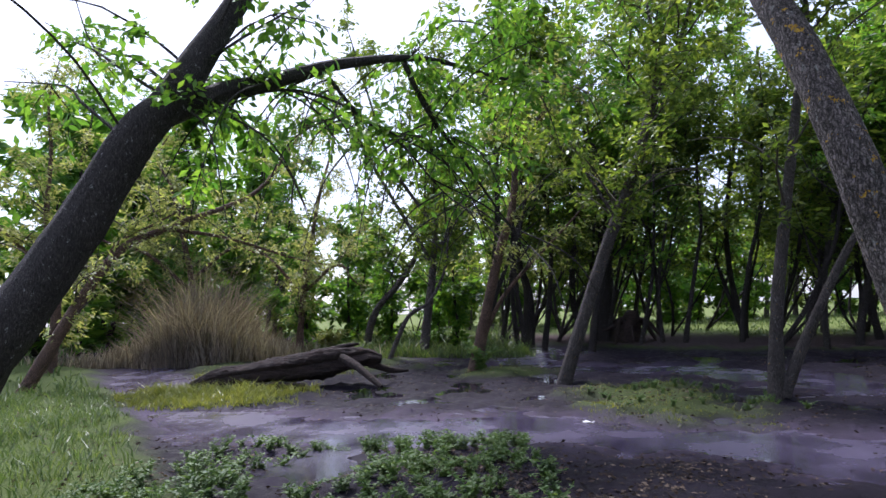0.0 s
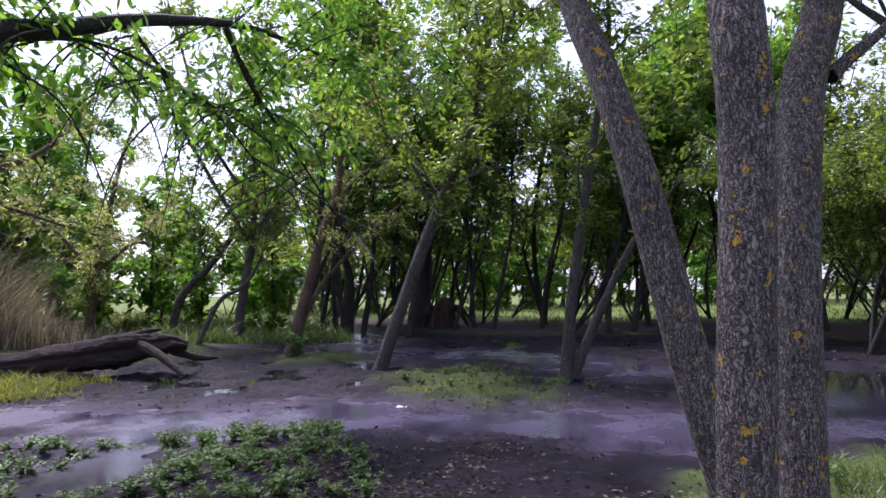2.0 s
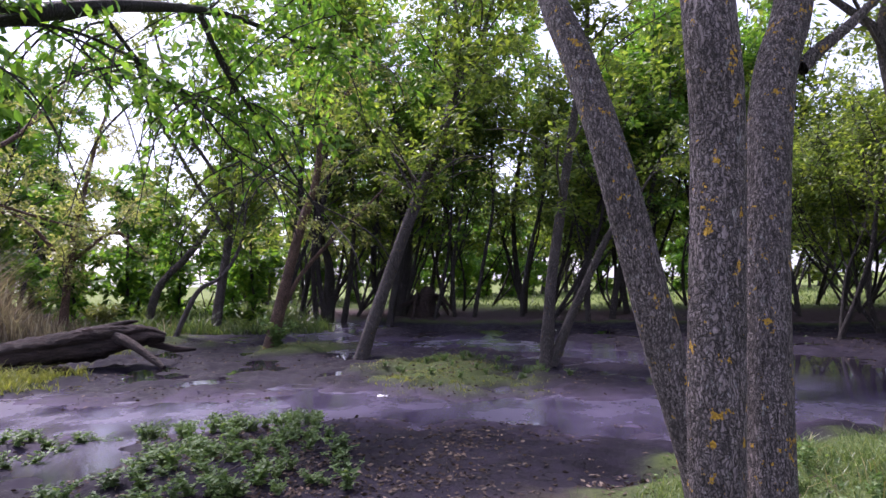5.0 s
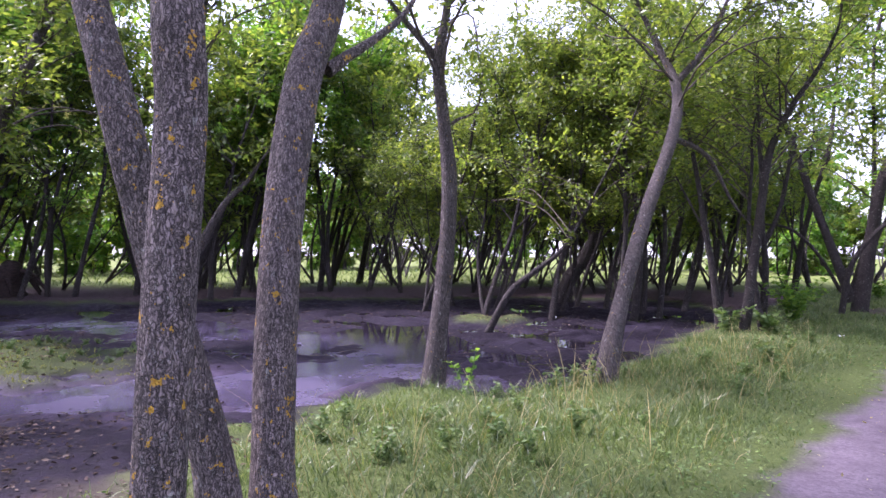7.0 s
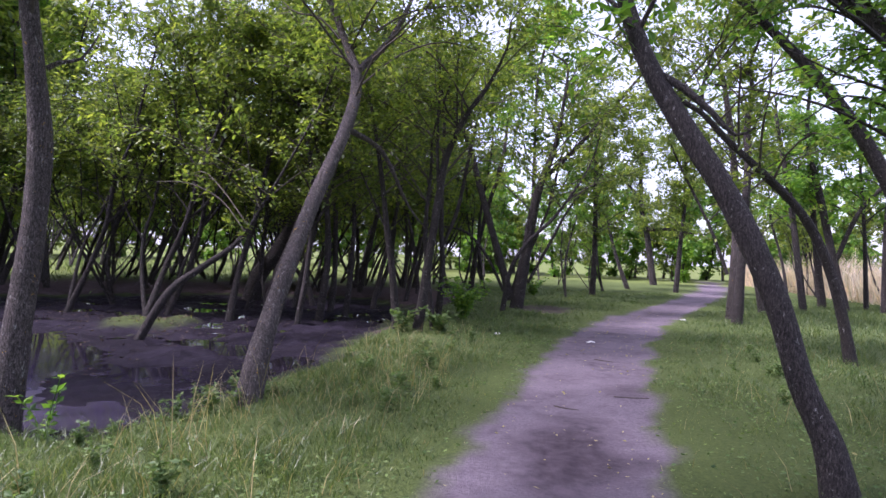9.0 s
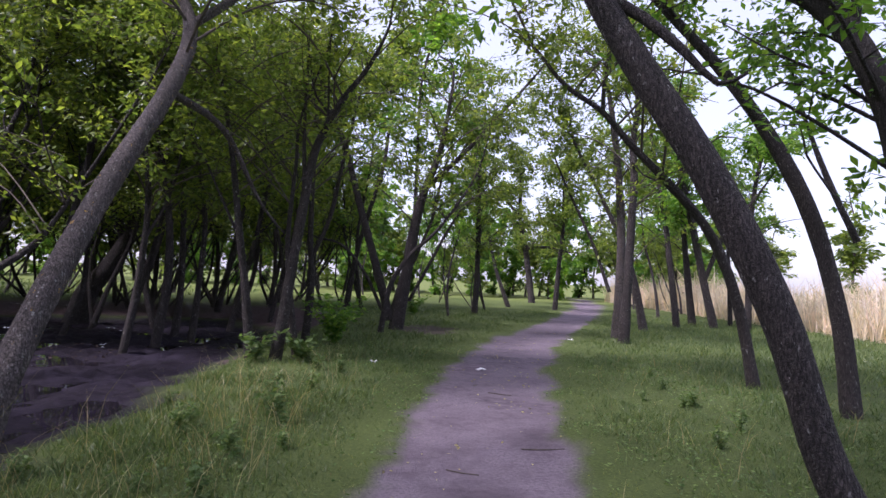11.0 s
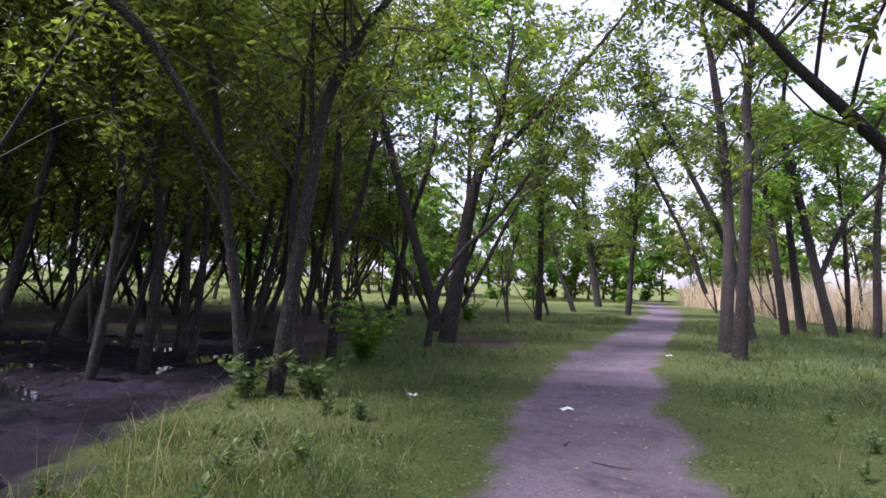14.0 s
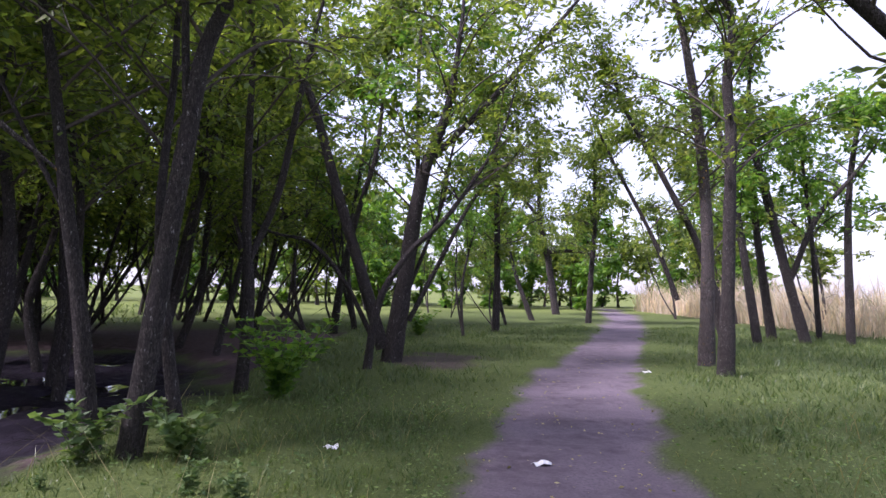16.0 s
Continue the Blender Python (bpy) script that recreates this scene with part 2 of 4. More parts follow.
def leaf_cards(at, along, length, width):
    """Folded leaves, two triangles each, from the stalks' ends."""
    n = len(at)
    along = unit(along)
    side = unit(np.cross(along, unit(rng.randn(n, 3) * (0.5, 0.5, 1.0) + (0, 0, 0.8))))
    drop = np.cross(side, along)
    ln, wd = length[:, None], width[:, None]
    v = np.stack([at, at + along * ln * 0.5 + side * wd * 0.5 + drop * wd * 0.12, at + along * ln,
                  at + along * ln * 0.5 - side * wd * 0.5 + drop * wd * 0.12], 1).reshape(-1, 3)
    b = np.arange(n)[:, None] * 4
    return v, np.concatenate([b + (0, 1, 2), b + (0, 2, 3)], 1).reshape(-1, 3)


def twigs_and_leaves(lines, low, leaves, size, spread, droop, narrow=0.42, even=False):
    """Twigs that sprout from the lines above low, and the leaves on them."""
    pool = np.vstack([l[:-1] for l in lines])
    ways = np.vstack([np.diff(l[:, :3], axis=0) for l in lines])
    thin = (pool[:, 2] > low) & (pool[:, 3] < 0.2)
    if thin.sum() < 4:
        thin = pool[:, 2] > pool[:, 2].max() * 0.6
    pool, ways = pool[thin], unit(ways[thin])
    per = 34
    n = max(6, int(leaves / per))
    wgt = (0.25 + (pool[:, 2] - low).clip(0, 4)) / (0.03 + pool[:, 3])
    if even:
        wgt = np.ones(len(pool))
    pick = rng.choice(len(pool), n, p=wgt / wgt.sum())
    start = pool[pick, :3]
    way = unit(ways[pick] * 0.5 + rng.randn(n, 3) * (1, 1, 0.55) + (0, 0, 0.15))
    length = spread * (0.45 + 0.9 * rng.rand(n))
    bend = np.array([0, 0, -1.0]) * (droop * length)[:, None]
    pieces = []
    us = np.array([0, 0.5, 1.0])
    pts = start[:, None] + way[:, None] * (length[:, None] * us)[..., None] + bend[:, None] * (us ** 2)[None, :, None]
    pts[:, 1] += rng.randn(n, 3) * 0.08 * length[:, None]
    ang = np.array([0, 2.1, 4.2])
    s = unit(np.cross(way, (0.2, 0.3, 0.9)))
    q = np.cross(way, s)
    ring = np.cos(ang)[None, :, None] * s[:, None] + np.sin(ang)[None, :, None] * q[:, None]
    rad = np.array([0.010, 0.006, 0.002]) * (0.6 + 0.5 * spread)
    v = pts[:, :, None] + ring[:, None] * rad[None, :, None, None]
    i, j = np.meshgrid(np.arange(2), np.arange(3), indexing="ij")
    f = np.stack([i * 3 + j, i * 3 + (j + 1) % 3, (i + 1) * 3 + (j + 1) % 3, (i + 1) * 3 + j], -1).reshape(-1, 4)
    tv, tf = v.reshape(-1, 3), (np.arange(n)[:, None, None] * 9 + f[None]).reshape(-1, 4)
    u = (0.12 + 0.88 * (np.arange(per) // 2 + 1) / (per / 2) + 0.05 * rng.randn(n, per)).clip(0.05, 1)
    k = np.minimum((u * 2).astype(int), 1)
    w = u * 2 - k
    idx = np.arange(n)[:, None]
    at = pts[idx, k] * (1 - w)[..., None] + pts[idx, k + 1] * w[..., None]
    at = at + rng.randn(n, per, 3) * 0.11 * spread
    flat = unit(np.cross(way, (0, 0, 1.0)) + 0.25 * rng.randn(n, 3))
    pair = np.where(np.arange(per) % 2, 1.0, -1.0)
    along = way[:, None] * 0.55 + flat[:, None] * pair[None, :, None] + rng.randn(n, per, 3) * 0.45 + (0, 0, -0.3 - droop)
    m = n * per
    ln = size * (0.65 + 0.7 * rng.rand(m))
    lv, lf = leaf_cards(at.reshape(-1, 3), along.reshape(-1, 3), ln, ln * narrow)
    return (tv, tf), (lv, lf)


# ---- lie of the land ----
TRACK = np.array([(-0.6, -40), (-0.5, -12), (-0.1, -6), (0.05, -2), (0.12, 2), (0.35, 5), (0.95, 9.6), (2.0, 14.5), (3.7, 19.5), (6.4, 28), (7.9, 33.2), (10.3, 42), (14, 60)])
MUD = np.array([(-5.3, -6.4), (-4.6, -4.6), (-4.3, -2.6), (-4.3, -1.0), (-5.0, 0.6), (-4.4, 1.7), (-3.6, 2.5), (-3.3, 3.8), (-3.15, 6), (-3.5, 8.2), (-3.7, 10.5), (-3.6, 13),
                (-4.6, 16), (-7, 18.4), (-11, 17.5), (-15, 13.5), (-19, 9), (-22, 4), (-27, 1), (-33, -5), (-33, -14), (-23, -18.5), (-14, -11.6), (-7.6, -8.0)])
SHOALS = [(-11.2, -0.6, 2.6, 1.5), (-19.5, -9.0, 2.4, 4.2), (-13.6, -9.2, 1.8, 2.2), (-8.9, 9.3, 1.0, 1.0), (-17, -2.6, 1.6, 1.6)]
CHANNEL = np.array([(-30, -15), (-18, -13.2), (-11.5, -9.2), (-9.6, -6.2), (-9.3, -3.2), (-8.2, -1.0), (-7.0, 0.8), (-6.5, 3.4), (-8.5, 6.0)])
BACKWATER = np.array([(-31, 0.7), (-23, -0.9), (-18.2, -2.0), (-16.6, 0.6), (-16.2, 2.3), (-14, 3.2), (-11.1, 3.8), (-9.5, 4.6), (-9.7, 6.6)])


def line_distance(x, y, line):
    best = np.full(x.shape, 1e9)
    for (ax, ay), (bx, by) in zip(line[:-1], line[1:]):
        dx, dy = bx - ax, by - ay
        u = (((x - ax) * dx + (y - ay) * dy) / (dx * dx + dy * dy)).clip(0, 1)
        best = np.minimum(best, np.hypot(x - ax - u * dx, y - ay - u * dy))
    return best


def channel_distance(x, y):
    return np.minimum(line_distance(x, y, CHANNEL), line_distance(x, y, BACKWATER))


def inside(x, y, loop):
    hit = np.zeros(x.shape, bool)
    for (ax, ay), (bx, by) in zip(loop, np.roll(loop, -1, 0)):
        hit ^= ((ay > y) != (by > y)) & (x < (bx - ax) * (y - ay) / (by - ay + 1e-12) + ax)
    return hit


def waves(x, y, scale, seed, count=14):
    r = np.random.RandomState(seed)
    out = np.zeros(x.shape)
    for _ in range(count):
        a, k, p = r.rand() * 6.28, scale * (0.5 + 1.6 * r.rand()), r.rand() * 6.28
        out += np.sin((x * math.cos(a) + y * math.sin(a)) * k + p)
    return out / math.sqrt(count)


def ease(a, b, v):
    u = ((v - a) / (b - a)).clip(0, 1)
    return u * u * (3 - 2 * u)


def regions(x, y):
    """How far each spot is track, mud, bare earth and sunny meadow, and its height."""
    x, y = np.asarray(x, float), np.asarray(y, float)
    ragged = 0.12 * waves(x, y, 3.0, 1) + 0.06 * waves(x, y, 9.0, 2)
    d = line_distance(x, y, TRACK) + ragged * 0.8
    track = 1 - ease(0.70, 0.88, d)
    e = line_distance(x, y, np.vstack([MUD, MUD[:1]])) * np.where(inside(x, y, MUD), -1, 1) + ragged * 1.6
    mud = 1 - ease(-0.5, 0.25, e)
    shoal = np.zeros(x.shape)
    for cx, cy, rx, ry in SHOALS:
        shoal = np.maximum(shoal, 1 - ease(0.55, 1.1, np.hypot((x - cx) / rx, (y - cy) / ry) + ragged * 1.3))
    wood = (x < np.where(y < 6, -5.6, -3.5)) & (e > 0) & ((y > -2) | (x < -26))
    earth = np.where(wood, 1 - ease(4.0, 9.0, e + 2 * ragged), 0) * ease(-0.5, 0.2, e)
    near_bare = (1 - ease(1.3, 2.8, np.hypot((x + 5.6) / 1.05, (y + 3.5) / 1.15) + ragged * 2))
    earth = np.maximum(earth, near_bare * (1 - track))
    patch = 1 - ease(0.6, 1.1, np.hypot((x + 0.3) / 1.1, (y - 17.0) / 1.6) + ragged * 2)
    earth = np.maximum(earth, patch * 0.8)
    mud = mud * (1 - 0.75 * shoal)
    meadow = np.maximum(ease(9, 15, e) * ease(0, -4, x), ease(40, 52, y))
    lumps = 0.05 * waves(x, y, 2.6, 3, 18) + 0.032 * waves(x, y, 9, 4, 18)
    ch = 1 - ease(0.5, 1.3, channel_distance(x, y) + ragged)
    pool = 1 - ease(0.5, 1.2, np.hypot((x + 7.3) / 0.85, (y + 5.65) / 0.5) + ragged)
    floor_ = -0.205 - 0.1 * pool + lumps * (1 - 0.8 * ch) * (1 - 0.5 * near_bare) - 0.045 * ch + 0.10 * shoal + 0.09 * near_bare * (1 - ch) * (1 - pool)
    dry = 0.02 * waves(x, y, 1.2, 5) + 0.012 * waves(x, y, 5, 6)
    bank = ease(-0.9, 0.7, e)
    z = floor_ * (1 - bank) + dry * bank
    z = z * (1 - track) + track * (-0.025 + 0.008 * waves(x, y, 2.5, 8) + 0.004 * waves(x, y, 9, 9))
    z += 0.14 * ease(-14, -22, x) * ease(-2, -8, y)
    return track, mud, earth, meadow, z, shoal, e


def height(x, y):
    return float(regions(np.array([x]), np.array([y]))[4][0])


def build_ground():
    """One sheet to the horizon, cut along the edges of path and mud."""
    def steps(a, b, lo, hi, fine):
        inner = np.arange(lo, hi + 1e-6, fine)
        left = lo - np.cumsum(fine * 1.13 ** np.arange(1, 60))
        right = hi + np.cumsum(fine * 1.13 ** np.arange(1, 60))
        return np.concatenate([[a], left[left > a][::-1], inner, right[right < b], [b]])
    xs, ys = steps(-900, 900, -20, 6, 0.14), steps(-900, 900, -10, 20, 0.14)
    gx, gy = np.meshgrid(xs, ys, indexing="ij")
    track, mud, earth, meadow, z, _, _ = regions(gx.ravel(), gy.ravel())
    fx, fy = gx.ravel(), gy.ravel()
    damp = 0.95 * (1 - ease(0.5, 1.1, np.hypot((fx - 0.25) / 0.6, (fy - 2.7) / 1.25) + 0.16 * waves(fx, fy, 6.0, 12)))
    damp = np.maximum(damp, 0.5 * track * ease(0.9, 1.6, waves(fx, fy, 2.4, 13)))
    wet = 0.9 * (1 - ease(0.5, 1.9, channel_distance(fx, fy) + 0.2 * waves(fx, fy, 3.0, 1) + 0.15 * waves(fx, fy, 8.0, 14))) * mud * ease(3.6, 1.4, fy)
    v = np.stack([fx, fy, z], 1)
    n = len(ys)
    i, j = np.meshgrid(np.arange(len(xs) - 1), np.arange(n - 1), indexing="ij")
    f = np.stack([i * n + j, (i + 1) * n + j, (i + 1) * n + j + 1, i * n + j + 1], -1).reshape(-1, 4)
    kind = np.where(track[f].mean(1) > 0.5, 1, np.where(mud[f].mean(1) > 0.5, 2, 0))
    for k, name, label, cat in ((0, "ground", "grassy woodland soil with bare brown earth", "ground"), (1, "path", "trodden grey-brown earth footpath through the grass", "path"),
                                (2, "mud", "wet churned purple-grey mud of a drained pond", "mud")):
        g = f[kind == k]
        used, back = np.unique(g, return_inverse=True)
        me = mesh_of(name, v[used], back.reshape(g.shape), SOIL)
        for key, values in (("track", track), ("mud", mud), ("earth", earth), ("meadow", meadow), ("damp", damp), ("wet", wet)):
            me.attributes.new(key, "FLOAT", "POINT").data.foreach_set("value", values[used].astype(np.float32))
        tagged(new(name, me), label, cat, kind="structure")


build_ground()


def build_water():
    gx, gy = np.meshgrid(np.arange(-34, -2.5, 0.5), np.arange(-20, 19, 0.5), indexing="ij")
    keep = regions(gx.ravel(), gy.ravel())[6].reshape(gx.shape) < 0.6
    n = gx.shape[1]
    i, j = np.meshgrid(np.arange(gx.shape[0] - 1), np.arange(n - 1), indexing="ij")
    f = np.stack([i * n + j, (i + 1) * n + j, (i + 1) * n + j + 1, i * n + j + 1], -1).reshape(-1, 4)
    f = f[keep.ravel()[f].all(1)]
    used, back = np.unique(f, return_inverse=True)
    v = np.stack([gx.ravel(), gy.ravel(), np.full(gx.size, -0.222) - 0.008 * ease(6.5, 9.5, gy.ravel()) + 0.14 * ease(-14, -22, gx.ravel()) * ease(-2, -8, gy.ravel())], 1)[used]
    me = mesh_of("water", v, back.reshape(f.shape), WATER)
    silt = (1 - ease(0.9, 3.5, channel_distance(v[:, 0], v[:, 1]))) * ease(6.0, 3.4, v[:, 1])
    me.attributes.new("silt", "FLOAT", "POINT").data.foreach_set("value", silt.astype(np.float32))
    tagged(new("water", me), "shallow murky lilac water standing in the mud", "water", kind="structure")


build_water()

# ---- trees ----
KINDS = ((BARK_NEAR, LEAF_ASH, 0.105, 0.8, 0.15), (BARK_DARK, LEAF_BRIGHT, 0.11, 0.75, 0.2), (BARK_MID, LEAF_ASH, 0.105, 0.8, 0.15), (BARK_RED, LEAF_WILLOW, 0.09, 0.8, 0.35),
         (BARK_DARK, LEAF_ASH, 0.1, 0.8, 0.15))
LUSH = 2.4  # leaves for each one asked for
SAID = {
    "large_lean": "large dark-barked tree leaning far over the mud", "bare_lean": "bare grey stem leaning over dead reeds", "thin": "thin slanting young tree with sparse leaves",
    "red_thin": "slim reddish tree with a forked dead stem", "leaning": "slender leaning tree on a mossy mud island", "twin": "two slim grey stems from one root",
    "dark": "dark-barked tree standing in wet mud", "lichen_lean": "leaning grey trunk spotted with orange lichen", "lichen_straight": "straight rough-barked trunk with orange lichen beside the path",
    "lichen_bent": "thick bent trunk with orange lichen and a side branch", "bank": "slim tree on the grassy bank above the mud", "bank_lean": "forked pale trunk leaning along the muddy bank",
    "dark_fat": "thick black leaning trunk at the mud's edge", "low_lean": "low stem slanting out of a mud mound", "many": "many-stemmed tree with spreading limbs beside the path",
    "path_lean": "dark rough trunk leaning across the footpath", "arch": "dark stem arching over the grass beside the path", "big_dark": "big dark multi-stemmed tree in the meadow grass",
    "lean": "slanting dark tree beyond the path", "far": "upright tree in grass beside the far path", "dense": "dense-crowned tree behind the fallen log", "willow_bush": "drooping olive-green willow over dead reeds", "right": "slim tree against the pale reeds"}


def side_limbs(line, low, count):
    """Boughs that a stem carries above the height low."""
    out = []
    idx = np.where(line[:, 2] > low)[0]
    if len(idx) < 3:
        return out
    for i in rng.choice(idx[:-1], count):
        x, y, z, r = line[i]
        a, ln = rng.rand() * 6.28, 1.0 + 2.0 * rng.rand()
        dx, dy = math.cos(a) * ln, math.sin(a) * ln
        r = min(r * 0.4, 0.022)
        out.append(smooth_line([(x, y, z, r), (x + dx * 0.3 + 0.08 * rng.randn(), y + dy * 0.3 + 0.08 * rng.randn(), z + 0.28 * ln, r * 0.85), (x + dx * 0.62, y + dy * 0.62 + 0.1 * rng.randn(), z + 0.42 * ln, r * 0.6), (x + dx, y + dy, z + 0.5 * ln + 0.3 * rng.randn(), r * 0.25)], 0.25))
    return out


def grow(name, main, branches, kind=2, leaves=2000, low=2.5, label="thin", near=0, drop=0.0, group="", cap=11.0):
    """A tree: stem and limbs as given, twigs and leaves of its own."""
    wood, green, size, spread, droop = KINDS[kind]
    bx, by = main[0][:2]
    size = size * (1.15 + 0.75 * min(1, max(0, math.hypot(bx, by - 3) - 7) / 18))
    base = Vector((bx, by, height(bx, by)))
    tree = thing(name, base, SAID[label], "tree", group)
    off = np.array((*base, 0))
    step, sides, rough = (0.06, 24, 0.022) if near else (0.14, 10, 0.05)
    m = np.array(main)
    m[0, 2] = base.z - 0.15
    flare = [(*m[0, :3], m[0, 3] * 1.2), *[tuple(q) for q in m[1:]]]
    tall = max(m[-1][2] + 0.8, min(cap, 4.5 + leaves / 450))
    way = unit(m[-1, :3] - m[-2, :3]) * (1, 1, 0.5) + (0, 0, 0.6)
    rise = (tall - m[-1][2]) / max(way[2], 0.35)
    for u, q in ((0.5, 0.6), (1.0, 0.15)):
        flare.append((m[-1][0] + way[0] * rise * u * 0.7 + 0.25 * rng.randn(), m[-1][1] + way[1] * rise * u * 0.7 + 0.25 * rng.randn(), m[-1][2] + (tall - m[-1][2]) * u, max(0.012, m[-1][3] * q)))
    stem = smooth_line(flare, step)
    lines = [stem]
    tipped = []
    for b in branches:
        p, q = np.array(b[-1]), np.array(b[-2])
        end = p + (p - q) * 0.8 + (0, 0, 0.2, 0)
        tipped.append([*b, (end[0], end[1], end[2], 0.008)])
    limbs = [smooth_line(b, 0.14) for b in tipped]
    lines += limbs
    extra = side_limbs(stem, low, 9 + int(leaves) // 280)
    for l in limbs:
        extra += side_limbs(l, low, 3)
    if drop:
        for l in limbs[:4]:
            for i in rng.choice(len(l), 13):
                x, y, z, _ = l[i]
                a, ln = rng.rand() * 6.28, 0.7 + 1.7 * rng.rand()
                dx, dy = 0.6 * ln * math.cos(a), 0.6 * ln * math.sin(a)
                extra.append(smooth_line([(x, y, z, 0.015), (x + dx * 0.8, y + dy * 0.8, z - 0.3 * ln, 0.012), (x + dx * 1.25, y + dy * 1.25, z - 0.85 * ln, 0.003)], 0.2))
    part("trunk", mesh_of("trunk", *(lambda vf: (vf[0] - off[:3], vf[1]))(tube(stem, sides, rough)), wood), tree)
    for l in limbs:
        v, f = tube(l, 14 if near else 8, 0.05)
        part("limb", mesh_of("limb", v - off[:3], f, wood), tree)
    (tv, tf), (lv, lf) = twigs_and_leaves(lines + extra, low, leaves * LUSH, size, spread, droop + drop * 0.3, 0.3 if kind == 3 else 0.45, even=kind == 3)
    ev, ef = join([tube(e, 4) for e in extra] + [(tv, tf)]) if extra else (tv, tf)
    tagged(part("twig_work", mesh_of("twig_work", ev - off[:3], ef, wood if kind == 1 else TWIG), tree), kind="stuff")
    part("crown", mesh_of("crown", lv - off[:3], lf, green, False), tree)
    return tree


grow("maple_tree", [(-5.75, -8.75, -0.12, 0.206), (-5.95, -8.51, 1.01, 0.25), (-6.16, -8.27, 1.59, 0.262), (-6.48, -7.89, 2.5, 0.237), (-6.82, -7.5, 3.53, 0.225), (-7.04, -7.23, 3.99, 0.206), (-7.29, -6.94, 4.7, 0.172), (-7.56, -6.63, 5.47, 0.141), (-8.02, -6.09, 6.91, 0.094), (-8.25, -5.81, 8.36, 0.05)],
     [[(-6.97, -7.32, 3.77, 0.144), (-7.42, -6.79, 4.22, 0.125), (-7.9, -6.23, 4.56, 0.1), (-8.57, -5.45, 5.03, 0.078), (-9.51, -4.34, 5.46, 0.047), (-10.68, -2.97, 5.55, 0.025)], [(-9.22, -4.68, 5.3, 0.044), (-9.52, -4.33, 4.59, 0.037), (-10.01, -3.76, 3.88, 0.025), (-10.57, -3.1, 3.01, 0.016)], [(-8.39, -5.66, 4.74, 0.028), (-8.68, -5.32, 4.34, 0.025), (-9.19, -4.72, 3.97, 0.019), (-9.68, -4.15, 3.36, 0.012)], [(-7.56, -6.63, 4.23, 0.028), (-8.0, -6.11, 4.45, 0.022), (-8.44, -5.6, 4.43, 0.019), (-8.99, -4.95, 4.18, 0.012)]], kind=1, leaves=4400, low=3.4, label='large_lean', drop=0.9)
grow("willow_tree", [(-14.32, -14.0, -0.22, 0.137), (-15.31, -12.6, 3.01, 0.114), (-16.06, -11.53, 3.93, 0.091), (-17.4, -9.63, 5.07, 0.061)],
     [[(-16.06, -11.53, 3.93, 0.061), (-16.95, -10.28, 3.76, 0.046), (-18.18, -8.53, 3.2, 0.03)], [(-15.31, -12.6, 3.01, 0.046), (-15.43, -12.43, 3.52, 0.03), (-16.14, -11.41, 4.31, 0.023)]], kind=3, leaves=1800, low=1.2, label='bare_lean')
grow("ash_tree", [(-26.18, -7.74, -0.22, 0.151), (-26.25, -7.25, 1.55, 0.151), (-26.38, -6.3, 2.67, 0.139), (-26.5, -5.45, 3.94, 0.116), (-26.59, -4.81, 5.7, 0.093)],
     [], kind=2, leaves=1700, low=2.2, label='thin')
grow("ash_tree", [(-20.33, -6.15, -0.27, 0.071), (-20.4, -5.49, 1.32, 0.071), (-20.47, -4.76, 1.83, 0.054), (-20.52, -4.19, 2.89, 0.045)],
     [], kind=2, leaves=700, low=1.6, label='thin')
grow("ash_tree", [(-17.0, -3.5, -0.32, 0.163), (-16.98, -3.09, 1.42, 0.148), (-16.96, -2.61, 3.18, 0.126), (-16.95, -2.26, 4.22, 0.104), (-16.93, -1.93, 6.06, 0.074)],
     [[(-17.0, -3.4, 0.18, 0.067), (-16.96, -2.6, 1.84, 0.059), (-16.89, -0.87, 3.63, 0.037), (-16.87, -0.38, 4.14, 0.022)]], kind=3, leaves=1500, low=2.2, label='red_thin')
grow("ash_tree", [(-13.8, -1.7, -0.32, 0.139), (-13.69, -1.13, 1.34, 0.145), (-13.58, -0.51, 2.98, 0.134), (-13.46, 0.14, 4.54, 0.114), (-13.37, 0.57, 5.91, 0.093), (-13.27, 1.12, 6.94, 0.062), (-13.17, 1.67, 8.61, 0.042)],
     [[(-13.67, -1.0, 1.51, 0.067), (-13.59, -0.59, 2.63, 0.062), (-13.5, -0.11, 3.69, 0.047)], [(-13.42, 0.32, 5.16, 0.052), (-13.35, 0.72, 6.7, 0.042), (-13.36, 0.63, 8.09, 0.031)], [(-13.54, -0.31, 3.34, 0.042), (-13.66, -0.94, 4.49, 0.031), (-13.76, -1.5, 5.16, 0.02)]], kind=2, leaves=4200, low=2.6, label='leaning')
grow("ash_tree", [(-11.0, 1.45, -0.27, 0.123), (-10.94, 1.56, 1.19, 0.107), (-10.82, 1.78, 2.77, 0.096), (-10.66, 2.09, 4.81, 0.075), (-10.52, 2.34, 6.33, 0.048)],
     [[(-10.94, 1.57, -0.16, 0.107), (-10.72, 1.98, 0.96, 0.086), (-10.38, 2.61, 2.39, 0.064), (-10.16, 3.03, 2.94, 0.043)]], kind=2, leaves=2600, low=2.8, label='twin')
